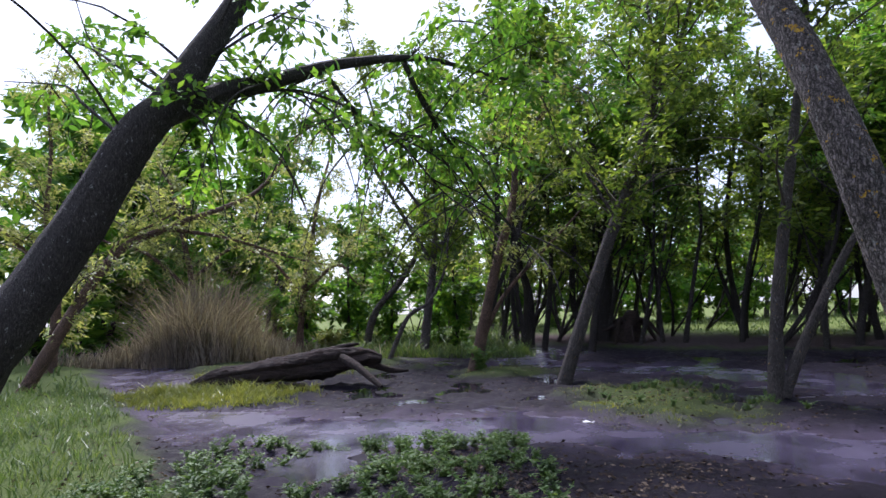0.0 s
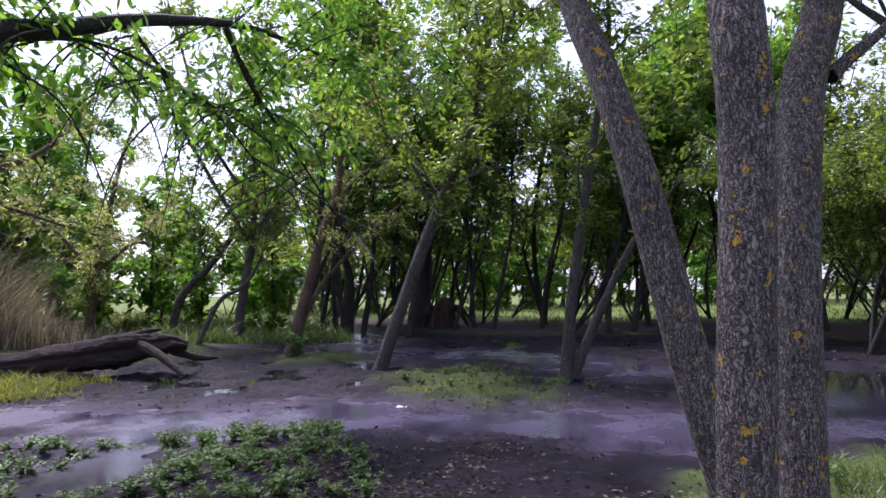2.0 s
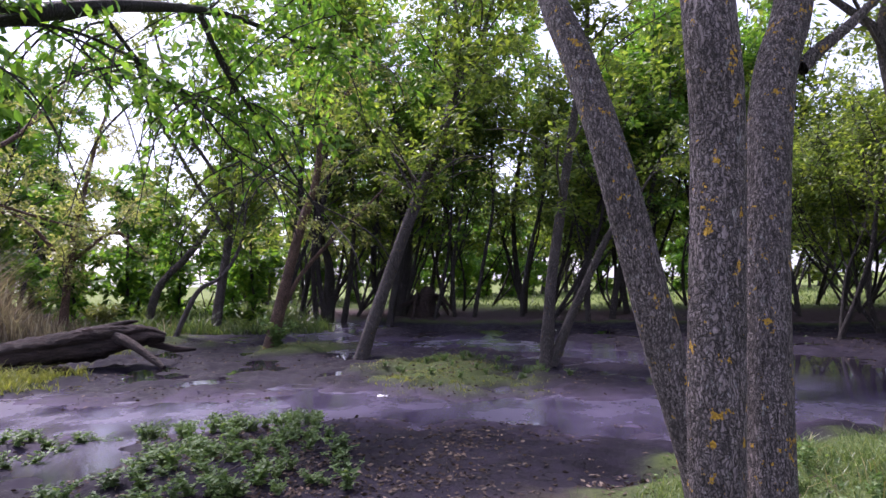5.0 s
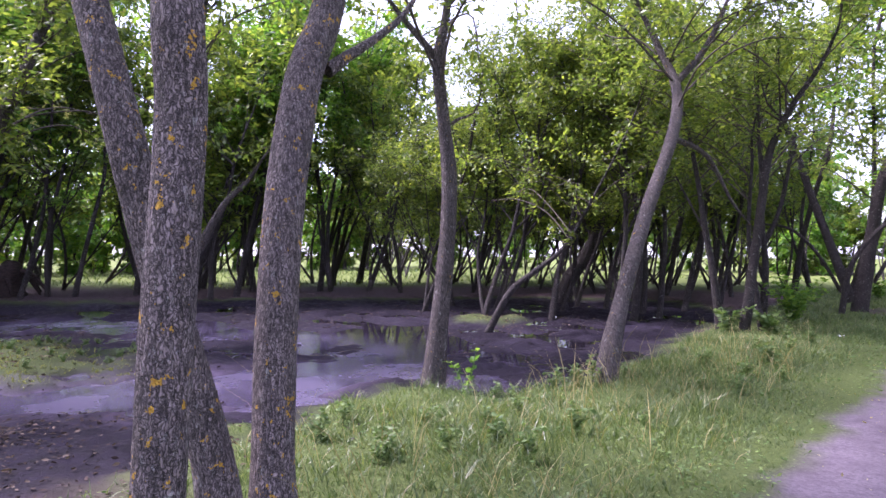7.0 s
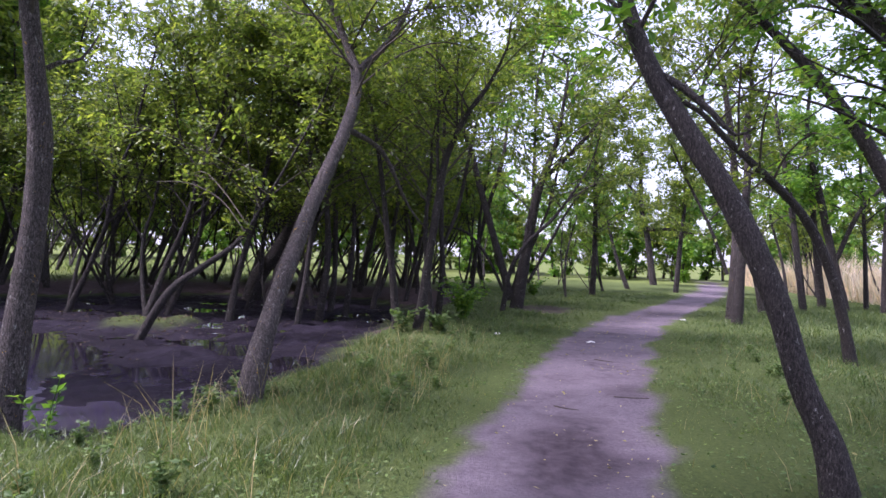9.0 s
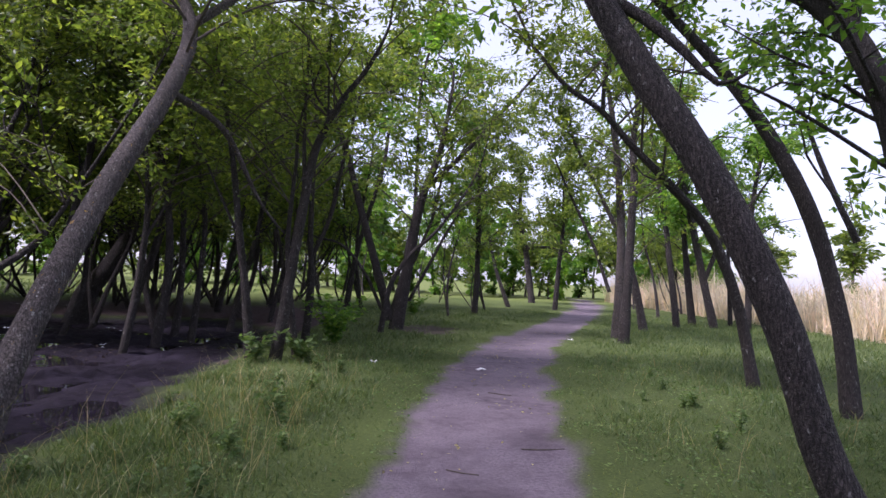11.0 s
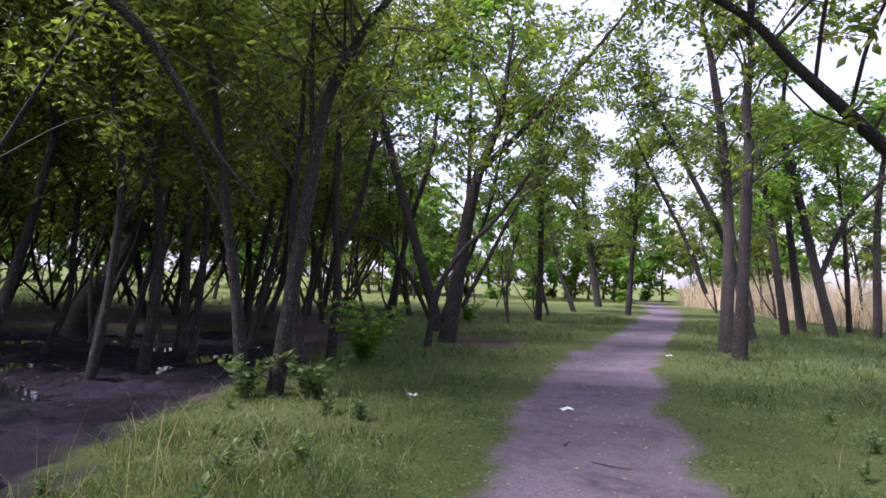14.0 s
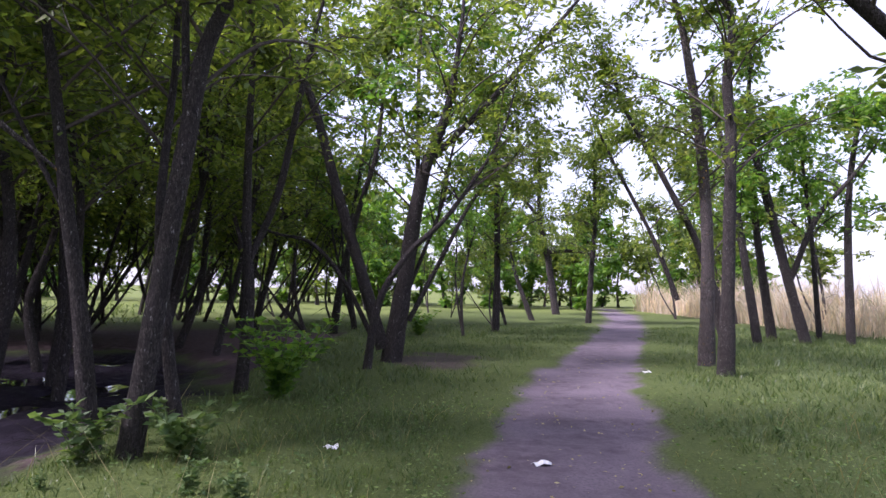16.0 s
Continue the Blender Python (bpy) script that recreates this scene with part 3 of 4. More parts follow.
grow("ash_tree", [(-26.58, 2.62, -0.32, 0.362), (-26.56, 2.72, 2.55, 0.338), (-26.51, 2.88, 4.97, 0.289), (-26.55, 2.75, 6.95, 0.193), (-26.66, 2.32, 9.5, 0.121)],
     [[(-26.53, 2.82, 4.49, 0.145), (-26.86, 1.57, 6.98, 0.108), (-26.98, 1.11, 8.5, 0.072)], [(-26.85, 1.59, 0.64, 0.121), (-26.91, 1.38, 2.09, 0.145), (-26.85, 1.58, 4.51, 0.096)]], kind=4, leaves=2600, low=2.5, label='dark')
grow("ash_tree", [(-27.22, -0.67, -0.32, 0.289), (-27.21, -0.52, 2.12, 0.205), (-27.25, -0.86, 3.81, 0.121), (-27.22, -0.61, 6.25, 0.084)],
     [[(-27.24, -0.78, 0.45, 0.108), (-27.1, 0.31, 1.87, 0.084), (-27.0, 1.04, 3.06, 0.048)], [(-27.25, -0.9, 0.69, 0.096), (-27.35, -1.62, 0.1, 0.072)]], kind=4, leaves=1500, low=2.2, label='dark')
grow("ash_tree", [(-23.41, -5.14, -0.22, 0.164), (-23.42, -4.85, 1.78, 0.154), (-23.43, -4.63, 3.31, 0.133), (-23.44, -4.45, 6.25, 0.103), (-23.43, -4.58, 9.99, 0.072)],
     [[(-23.43, -4.63, 3.31, 0.092), (-23.37, -5.97, 5.66, 0.072), (-23.32, -7.39, 8.29, 0.051)], [(-23.43, -4.58, 3.73, 0.092), (-23.5, -2.81, 6.2, 0.072), (-23.56, -1.38, 9.25, 0.051)], [(-23.43, -4.54, 4.77, 0.072), (-23.37, -6.14, 7.37, 0.062), (-23.33, -7.15, 10.77, 0.041)]], kind=2, leaves=5000, low=2.6, label='dense')
grow("willow_tree", [(-23.73, -9.94, -0.12, 0.129), (-23.78, -9.75, 2.25, 0.118), (-23.85, -9.47, 4.16, 0.096), (-23.95, -9.03, 6.54, 0.064)],
     [[(-23.78, -9.75, 2.25, 0.075), (-23.54, -10.71, 3.53, 0.064), (-23.29, -11.72, 4.39, 0.043)], [(-23.79, -9.7, 2.46, 0.075), (-24.1, -8.45, 3.5, 0.064), (-24.25, -7.84, 2.85, 0.032)]], kind=3, leaves=2300, low=0.7, label='willow_bush')
grow("willow_tree", [(-25.25, -14.82, -0.12, 0.145), (-25.3, -14.7, 2.65, 0.133), (-25.16, -15.02, 4.73, 0.108), (-24.96, -15.49, 7.08, 0.072)],
     [[(-25.3, -14.7, 2.65, 0.084), (-24.62, -16.29, 4.26, 0.072), (-24.08, -17.56, 4.71, 0.048)], [(-25.26, -14.81, 3.11, 0.084), (-25.9, -13.31, 4.52, 0.072), (-26.36, -12.23, 4.29, 0.036)]], kind=3, leaves=2300, low=1.4, label='willow_bush')
grow("willow_tree", [(-18.82, -16.27, -0.12, 0.138), (-18.88, -16.19, 2.79, 0.118), (-18.7, -16.46, 4.6, 0.088), (-18.73, -16.41, 6.84, 0.059)],
     [[(-18.88, -16.19, 2.79, 0.069), (-18.19, -17.23, 4.21, 0.059), (-17.75, -17.91, 4.9, 0.039)], [(-18.8, -16.31, 3.69, 0.069), (-19.4, -15.39, 5.39, 0.059), (-19.9, -14.63, 6.21, 0.029)]], kind=3, leaves=2500, low=1.6, label='willow_bush')
grow("ash_tree", [(-2.92, -1.86, -0.12, 0.12), (-2.93, -1.95, 0.5, 0.105), (-2.95, -2.15, 1.2, 0.098), (-2.96, -2.38, 2.06, 0.09), (-3.14, -2.45, 2.65, 0.083), (-3.39, -2.47, 3.14, 0.075), (-3.83, -2.44, 4.03, 0.06)],
     [], kind=0, leaves=4200, low=3.3, label='lichen_lean', near=1)
grow("ash_tree", [(-2.13, -2.655, -0.12, 0.118), (-2.12, -2.635, 0.3, 0.098), (-2.1, -2.605, 1.2, 0.093), (-2.09, -2.565, 2.0, 0.09), (-2.08, -2.585, 2.39, 0.088), (-2.23, -2.485, 3.27, 0.078)],
     [], kind=0, leaves=4200, low=3.4, label='lichen_straight', near=1)
grow("ash_tree", [(-2.82, -1.62, -0.12, 0.155), (-2.83, -1.63, 0.3, 0.125), (-2.85, -1.6, 1.06, 0.117), (-2.88, -1.52, 1.85, 0.115), (-2.96, -1.33, 2.59, 0.113), (-2.98, -1.12, 3.12, 0.1), (-3.08, -0.78, 4.41, 0.075)],
     [[(-2.92, -1.18, 2.66, 0.045), (-2.9, -1.03, 2.79, 0.036), (-2.86, -0.85, 2.93, 0.03), (-2.83, -0.54, 3.22, 0.02)]], kind=0, leaves=4800, low=3.4, label='lichen_bent', near=1)
grow("ash_tree", [(-4.86, 2.2, -0.12, 0.149), (-4.79, 2.25, 0.51, 0.129), (-4.72, 2.32, 1.53, 0.109), (-4.69, 2.34, 2.41, 0.102), (-4.75, 2.29, 3.24, 0.085), (-4.8, 2.24, 3.99, 0.075), (-4.73, 2.31, 4.55, 0.054), (-4.67, 2.35, 5.49, 0.031)],
     [[(-4.8, 2.24, 3.99, 0.051), (-4.99, 2.09, 4.28, 0.044), (-5.21, 1.91, 4.62, 0.031), (-5.5, 1.67, 5.17, 0.02)], [(-4.67, 2.36, 3.18, 0.027), (-4.59, 2.42, 3.25, 0.02), (-4.46, 2.53, 3.32, 0.014)]], kind=2, leaves=3000, low=3.4, label='bank')
grow("ash_tree", [(-3.02, 3.25, -0.12, 0.135), (-3.02, 3.65, 0.7, 0.113), (-2.98, 4.5, 2.0, 0.099), (-2.93, 5.61, 3.41, 0.09), (-3.15, 6.41, 4.34, 0.081), (-3.55, 6.65, 5.2, 0.054), (-4.05, 6.75, 6.6, 0.027)],
     [[(-3.15, 6.41, 4.34, 0.063), (-2.85, 7.25, 5.2, 0.05), (-2.65, 8.05, 6.4, 0.027)], [(-2.93, 5.55, 3.3, 0.045), (-2.65, 6.35, 3.1, 0.036), (-2.45, 7.15, 2.4, 0.023)]], kind=2, leaves=3400, low=3.6, label='bank_lean')
grow("ash_tree", [(-10.1, 15.9, -0.37, 0.273), (-9.89, 16.01, 0.63, 0.273), (-9.42, 16.27, 1.4, 0.243), (-9.12, 16.44, 2.17, 0.197), (-8.83, 16.6, 3.32, 0.152), (-8.68, 16.68, 4.86, 0.106), (-8.96, 16.53, 6.8, 0.068)],
     [[(-9.12, 16.44, 2.17, 0.137), (-9.57, 16.19, 3.28, 0.106), (-9.88, 16.02, 4.79, 0.076)], [(-8.9, 16.56, 3.13, 0.076), (-8.15, 16.97, 3.17, 0.061), (-9.17, 16.41, 3.49, 0.038)]], kind=4, leaves=3200, low=2.4, label='dark_fat')
grow("ash_tree", [(-7.48, 7.21, -0.32, 0.078), (-7.06, 7.53, 0.69, 0.073), (-6.64, 7.85, 1.14, 0.061), (-6.13, 8.24, 1.66, 0.05), (-5.8, 8.5, 2.35, 0.033)],
     [], kind=4, leaves=900, low=1.6, label='low_lean')
grow("ash_tree", [(-3.3, 9.9, -0.14, 0.08), (-3.44, 9.85, 1.11, 0.071), (-3.6, 9.79, 2.19, 0.06), (-3.75, 9.74, 3.29, 0.049), (-3.96, 9.66, 4.51, 0.031)],
     [[(-3.56, 9.81, 1.98, 0.026), (-3.98, 9.66, 2.89, 0.02), (-4.38, 9.52, 3.82, 0.011)]], kind=4, leaves=1700, cap=6.2, low=2.6, label='bank')
grow("ash_tree", [(-2.8, 9.55, -0.14, 0.09), (-2.63, 9.6, 1.31, 0.088), (-2.47, 9.65, 2.66, 0.08), (-2.34, 9.69, 3.59, 0.071), (-1.99, 9.8, 4.44, 0.057), (-1.53, 9.94, 5.19, 0.04), (-1.21, 10.04, 5.97, 0.023)],
     [[(-2.47, 9.65, 2.74, 0.037), (-2.53, 9.63, 4.04, 0.031), (-2.53, 9.63, 4.85, 0.02)], [(-2.34, 9.69, 3.59, 0.028), (-2.17, 9.74, 4.09, 0.023), (-2.18, 9.74, 4.9, 0.014)], [(-2.12, 9.76, 4.26, 0.026), (-2.37, 9.68, 4.54, 0.02), (-2.51, 9.64, 5.18, 0.014)]], kind=4, leaves=1300, low=3.0, cap=7.0, label='bank')
grow("ash_tree", [(-2.5, 9.9, -0.12, 0.061), (-2.66, 9.85, 1.04, 0.052), (-2.75, 9.81, 2.06, 0.042), (-2.69, 9.83, 3.38, 0.032), (-2.65, 9.85, 4.22, 0.023)],
     [], kind=4, leaves=1500, low=2.6, label='thin')
grow("ash_tree", [(-1.34, 16.4, -0.12, 0.186), (-1.1, 16.43, 1.61, 0.17), (-0.89, 16.45, 3.11, 0.146), (-0.69, 16.47, 4.0, 0.122), (-0.33, 16.51, 5.03, 0.089), (-0.13, 16.53, 6.21, 0.057), (-0.03, 16.54, 7.58, 0.033)],
     [[(-1.49, 16.38, 0.27, 0.138), (-1.97, 16.33, 1.8, 0.122), (-2.44, 16.28, 3.29, 0.106), (-3.01, 16.22, 5.16, 0.085), (-3.59, 16.16, 6.44, 0.061), (-3.92, 16.13, 7.69, 0.033)], [(-0.69, 16.47, 4.0, 0.081), (0.44, 16.59, 5.18, 0.069), (1.47, 16.7, 6.43, 0.052), (2.46, 16.8, 7.66, 0.033)], [(-1.73, 16.36, 0.53, 0.052), (-2.28, 16.3, 1.58, 0.049), (-2.94, 16.23, 2.31, 0.04), (-3.69, 16.15, 2.5, 0.024)], [(-1.0, 16.44, 0.81, 0.052), (-0.49, 16.49, 1.83, 0.049), (0.24, 16.57, 3.26, 0.036), (0.9, 16.63, 3.95, 0.021)]], kind=4, leaves=2100, low=2.8, cap=8.0, label='many')
grow("ash_tree", [(-1.65, 15.2, -0.12, 0.072), (-1.44, 15.23, 1.2, 0.067), (-0.94, 15.3, 2.08, 0.058), (-0.18, 15.41, 2.88, 0.043)],
     [], kind=4, leaves=700, low=2.4, label='thin')
grow("ash_tree", [(-3.1, 13.0, -0.12, 0.085), (-3.02, 13.03, 1.2, 0.076), (-3.09, 13.0, 2.29, 0.064), (-3.11, 13.0, 3.49, 0.055), (-3.11, 13.0, 5.1, 0.04), (-3.23, 12.95, 6.0, 0.024)],
     [[(-3.04, 13.02, 1.82, 0.049), (-2.7, 13.14, 2.79, 0.055), (-2.47, 13.22, 4.13, 0.046), (-2.29, 13.29, 5.2, 0.033), (-2.14, 13.34, 5.96, 0.021)]], kind=4, leaves=1300, cap=6.8, low=2.8, label='bank')
grow("ash_tree", [(-6.03, 12.08, -0.32, 0.093), (-5.87, 12.16, 1.35, 0.085), (-5.97, 12.11, 2.93, 0.068), (-6.34, 11.92, 4.85, 0.043)],
     [], kind=4, leaves=3900, low=2.4, cap=7.0, label='dark')
grow("ash_tree", [(-5.6, 12.85, -0.32, 0.075), (-5.51, 12.9, 1.07, 0.066), (-5.48, 12.91, 2.75, 0.053), (-5.84, 12.74, 4.64, 0.035)],
     [], kind=4, leaves=3900, low=2.2, cap=7.0, label='dark')
grow("ash_tree", [(-6.52, 14.08, -0.32, 0.091), (-6.44, 14.12, 1.0, 0.078), (-6.48, 14.09, 2.85, 0.065)],
     [], kind=4, leaves=3900, low=2.2, cap=7.0, label='dark')
grow("ash_tree", [(-5.97, 10.7, -0.32, 0.07), (-5.8, 10.8, 1.2, 0.062), (-5.75, 10.85, 2.9, 0.055), (-6.0, 10.7, 4.6, 0.04)],
     [[(-5.78, 10.82, 1.9, 0.035), (-5.4, 11.0, 2.9, 0.03), (-5.2, 11.1, 4.2, 0.02)]], kind=4, leaves=3900, low=2.3, cap=7.0, label='dark')
grow("ash_tree", [(2.08, 2.26, -0.12, 0.119), (1.98, 2.3, 0.35, 0.1), (1.82, 2.37, 0.76, 0.09), (1.64, 2.44, 1.39, 0.089), (1.34, 2.57, 2.1, 0.089), (0.98, 2.72, 2.75, 0.084), (0.74, 2.82, 3.24, 0.077), (0.55, 2.9, 3.8, 0.065), (0.41, 2.96, 4.42, 0.046), (0.24, 3.03, 5.38, 0.027)],
     [[(0.8, 2.79, 3.14, 0.034), (1.01, 2.71, 2.99, 0.031), (1.21, 2.62, 2.77, 0.025), (1.37, 2.56, 2.58, 0.015)]], kind=1, leaves=2600, low=3.2, label='path_lean', near=1)
grow("ash_tree", [(4.98, 9.05, -0.12, 0.092), (4.72, 9.05, 1.09, 0.085), (4.42, 9.05, 1.97, 0.081), (4.04, 9.05, 2.63, 0.076), (3.41, 9.05, 3.29, 0.066), (2.86, 9.05, 3.82, 0.057), (2.42, 9.05, 4.3, 0.047), (1.82, 9.05, 4.7, 0.037), (1.4, 9.05, 5.18, 0.027), (1.14, 9.05, 5.57, 0.02)],
     [[(2.42, 9.05, 4.34, 0.037), (2.44, 9.05, 4.82, 0.03), (2.55, 9.05, 5.31, 0.021), (2.7, 9.05, 5.64, 0.014)]], kind=4, leaves=2400, low=2.8, label='arch')
grow("ash_tree", [(5.21, 7.13, -0.07, 0.113), (5.07, 7.21, 1.27, 0.109), (4.79, 7.37, 2.53, 0.109), (4.37, 7.6, 3.6, 0.099), (3.86, 7.88, 4.56, 0.085), (3.3, 8.19, 5.41, 0.071), (2.71, 8.52, 6.22, 0.057), (2.08, 8.87, 6.68, 0.038)],
     [[(5.23, 7.12, 2.2, 0.047), (4.91, 7.3, 3.13, 0.038), (4.7, 7.42, 3.92, 0.024)]], kind=1, leaves=3300, low=2.6, label='bank')
grow("ash_tree", [(4.17, 4.76, -0.12, 0.15), (4.13, 4.78, 1.06, 0.136), (4.09, 4.8, 2.3, 0.125), (3.96, 4.88, 3.18, 0.114), (3.72, 5.02, 3.93, 0.114), (3.36, 5.23, 4.47, 0.104), (2.81, 5.56, 5.16, 0.079), (2.32, 5.85, 5.75, 0.043)],
     [[(3.72, 5.02, 3.93, 0.05), (3.75, 5.0, 4.52, 0.043), (3.65, 5.07, 5.14, 0.029)], [(4.08, 4.81, 0.32, 0.086), (4.08, 4.81, 1.3, 0.071), (4.19, 4.75, 2.91, 0.057), (4.12, 4.78, 4.18, 0.036)]], kind=1, leaves=4600, low=2.4, label='big_dark')
grow("ash_tree", [(5.03, 16.9, -0.12, 0.15), (5.08, 16.9, 1.69, 0.128), (5.07, 16.9, 2.9, 0.117), (4.99, 16.9, 4.25, 0.107), (4.85, 16.9, 5.49, 0.096), (4.59, 16.9, 7.12, 0.069), (4.42, 16.9, 7.82, 0.048)],
     [], kind=2, leaves=1800, low=3.2, label='far')
grow("ash_tree", [(4.84, 15.6, -0.12, 0.138), (4.9, 15.6, 1.46, 0.118), (4.95, 15.6, 2.99, 0.108), (5.0, 15.6, 4.43, 0.099), (4.94, 15.6, 5.44, 0.089), (5.04, 15.6, 6.46, 0.069), (4.95, 15.6, 7.2, 0.049)],
     [], kind=4, leaves=1800, low=3.2, label='far')
grow("ash_tree", [(6.82, 19.82, -0.12, 0.136), (6.28, 20.02, 2.36, 0.095), (5.35, 20.37, 4.59, 0.074), (4.42, 20.71, 6.57, 0.047)],
     [[(5.7, 20.24, 1.28, 0.068), (5.1, 20.46, 2.99, 0.054), (4.15, 20.81, 5.09, 0.041)]], kind=4, leaves=1800, low=2.2, label='lean')
grow("ash_tree", [(1.37, 26.1, -0.12, 0.128), (1.42, 26.1, 2.12, 0.119), (1.36, 26.1, 5.05, 0.102), (1.27, 26.11, 8.04, 0.068)],
     [], kind=4, leaves=1.4 * 2200, low=2.2, cap=9.0, label='far')
grow("ash_tree", [(3.81, 34.5, -0.12, 0.125), (2.99, 34.6, 2.11, 0.103), (2.47, 34.66, 4.19, 0.08), (2.15, 34.69, 6.6, 0.057)],
     [], kind=4, leaves=1.4 * 1400, low=2.4, cap=9.0, label='far')
grow("ash_tree", [(6.4, 43.0, -0.12, 0.216), (5.77, 43.1, 3.94, 0.201), (5.32, 43.17, 6.19, 0.158), (5.28, 43.17, 9.64, 0.101)],
     [[(5.66, 43.11, 3.93, 0.116), (7.32, 42.86, 4.05, 0.101), (8.82, 42.62, 3.78, 0.072)], [(5.32, 43.17, 6.19, 0.116), (4.1, 43.36, 7.64, 0.087)]], kind=4, leaves=1.4 * 2600, low=2.4, cap=9.0, label='far')
grow("ash_tree", [(6.15, 32.8, -0.12, 0.131), (6.31, 32.77, 2.63, 0.121), (6.45, 32.74, 4.65, 0.099), (6.44, 32.74, 7.25, 0.066)],
     [], kind=4, leaves=1.4 * 2400, low=2.4, cap=9.0, label='far')
grow("ash_tree", [(10.7, 23.2, -0.12, 0.142), (10.21, 23.44, 2.31, 0.142), (9.83, 23.63, 4.39, 0.134), (9.37, 23.85, 6.95, 0.084), (9.44, 23.82, 9.4, 0.05)],
     [[(10.33, 23.38, 1.91, 0.092), (10.98, 23.06, 3.82, 0.084), (11.87, 22.63, 5.11, 0.059)]], kind=1, leaves=1900, low=2.6, label='right')
grow("ash_tree", [(9.21, 23.18, -0.12, 0.118), (8.74, 23.38, 3.86, 0.107), (8.13, 23.63, 7.64, 0.075)],
     [], kind=1, leaves=1300, low=2.8, label='right')
grow("ash_tree", [(10.49, 24.8, -0.12, 0.139), (10.11, 24.97, 3.64, 0.116), (9.89, 25.07, 6.79, 0.081)],
     [], kind=1, leaves=1300, low=2.8, label='right')
grow("ash_tree", [(11.89, 22.99, -0.12, 0.112), (11.91, 22.98, 4.1, 0.1), (12.19, 22.83, 6.65, 0.067)],
     [], kind=1, leaves=1300, low=2.8, label='right')
grow("ash_tree", [(12.21, 25.09, -0.12, 0.084), (12.08, 25.15, 3.13, 0.072), (11.86, 25.26, 6.56, 0.048)],
     [], kind=1, leaves=900, low=2.8, label='right')


# ---- the wood behind: five young trees and their repeats ----


def sapling(seed, tall, lean, leaves, kind, low, radius, big=1.55, stems=1):
    """A young tree at the origin that slants towards x, with one stem or several, to be repeated."""
    r = np.random.RandomState(seed)
    wood, green, size, spread, droop = KINDS[kind]
    tree = thing("young_tree", (0, 0, 0), "young slanting dark-stemmed tree in a dense wood", "tree", "young trees of the wood")
    lines, limbs = [], []
    for s in range(stems):
        a = 0.25 * r.randn() + (0 if s == 0 else (1.1 if s % 2 else -1.3))
        h = tall * (1 if s == 0 else 0.55 + 0.3 * r.rand())
        slant = lean * (1 if s == 0 else 1.7)
        q = radius * (1 if s == 0 else 0.7)
        sway, turn = 0.02 * h * (0.5 + r.rand()), r.rand() * 6.28
        pts = []
        for u in np.linspace(0, 1, 8):
            k = slant * h * (1 - (1 - u) ** 1.5) * 0.9
            w = sway * math.sin(7.0 * u + turn) * (u > 0)
            pts.append((k * math.cos(a) - w * math.sin(a) + 0.05 * r.randn() * (u > 0), k * math.sin(a) + w * math.cos(a) + 0.05 * r.randn() * (u > 0), h * u * 0.92, q * (1 - 0.8 * u)))
        lines.append(smooth_line([(pts[0][0], pts[0][1], -0.25, q * 1.5), (pts[0][0], pts[0][1], 0.05, q * 1.15), *pts[1:]], 0.22))
        for _ in range(3 if big < 4 else 0):
            i = r.randint(2, 6)
            x, y, z, p = pts[i]
            b = a + 1.6 * r.randn()
            ln = 0.8 + 0.9 * r.rand()
            limbs.append(smooth_line([(x, y, z, p * 0.6), (x + 0.45 * ln * math.cos(b), y + 0.45 * ln * math.sin(b), z + 0.5 * ln, p * 0.5), (x + 0.75 * ln * math.cos(b), y + 0.75 * ln * math.sin(b), z + 1.3 * ln, p * 0.35),
                                      (x + 1.3 * ln * math.cos(b), y + 1.3 * ln * math.sin(b), z + 2.2 * ln, p * 0.12)], 0.25))
    extra = []
    for l in lines:
        extra += side_limbs(l, low, 9)
        part("trunk", mesh_of("trunk", *tube(l if big < 4 else l[::4], 7 if big < 4 else 4, 0.06), wood), tree)
    for l in limbs:
        part("limb", mesh_of("limb", *tube(l, 5, 0.05), wood), tree)
    for _ in range(5):  # dead twigs low on the stem
        x, y, z, p = lines[0][r.randint(4, max(5, len(lines[0]) // 3))]
        b, ln = r.rand() * 6.28, 0.5 + 0.7 * r.rand()
        extra.append(smooth_line([(x, y, z, 0.012), (x + 0.5 * ln * math.cos(b), y + 0.5 * ln * math.sin(b), z + 0.25 * ln, 0.009), (x + ln * math.cos(b), y + ln * math.sin(b), z + 0.3 * ln * r.randn(), 0.004)], 0.3))
    (tv, tf), (lv, lf) = twigs_and_leaves([*lines, *limbs, *extra[:-5]], low, leaves, size * big, spread * 1.35, droop, even=big > 4)
    tagged(part("twig_work", mesh_of("twig_work", *join([tube(e[::2], 3) for e in extra] + [(tv, tf)]), wood), tree), kind="stuff")
    part("crown", mesh_of("crown", lv, lf, green, False), tree)
    return tree


PROTOS = [sapling(11, 10.0, 0.24, 3400, 4, 2.4, 0.085, 2.5, 2), sapling(12, 11.5, 0.14, 3500, 4, 2.8, 0.095, 2.5), sapling(13, 7.5, 0.42, 2600, 4, 2.0, 0.07, 2.4, 2),
          sapling(14, 12.5, 0.16, 3600, 1, 3.0, 0.1, 2.3, 2), sapling(15, 8.5, 0.30, 2800, 4, 2.1, 0.065, 2.5, 3),
          sapling(16, 10.5, 0.10, 1600, 2, 0.3, 0.13, 4.6), sapling(17, 9.0, 0.14, 1600, 1, 0.2, 0.12, 4.6),
          sapling(18, 9.5, 0.15, 7500, 4, 2.5, 0.09, 1.35), sapling(19, 9.0, 0.24, 7000, 4, 2.4, 0.08, 1.35, 2)]
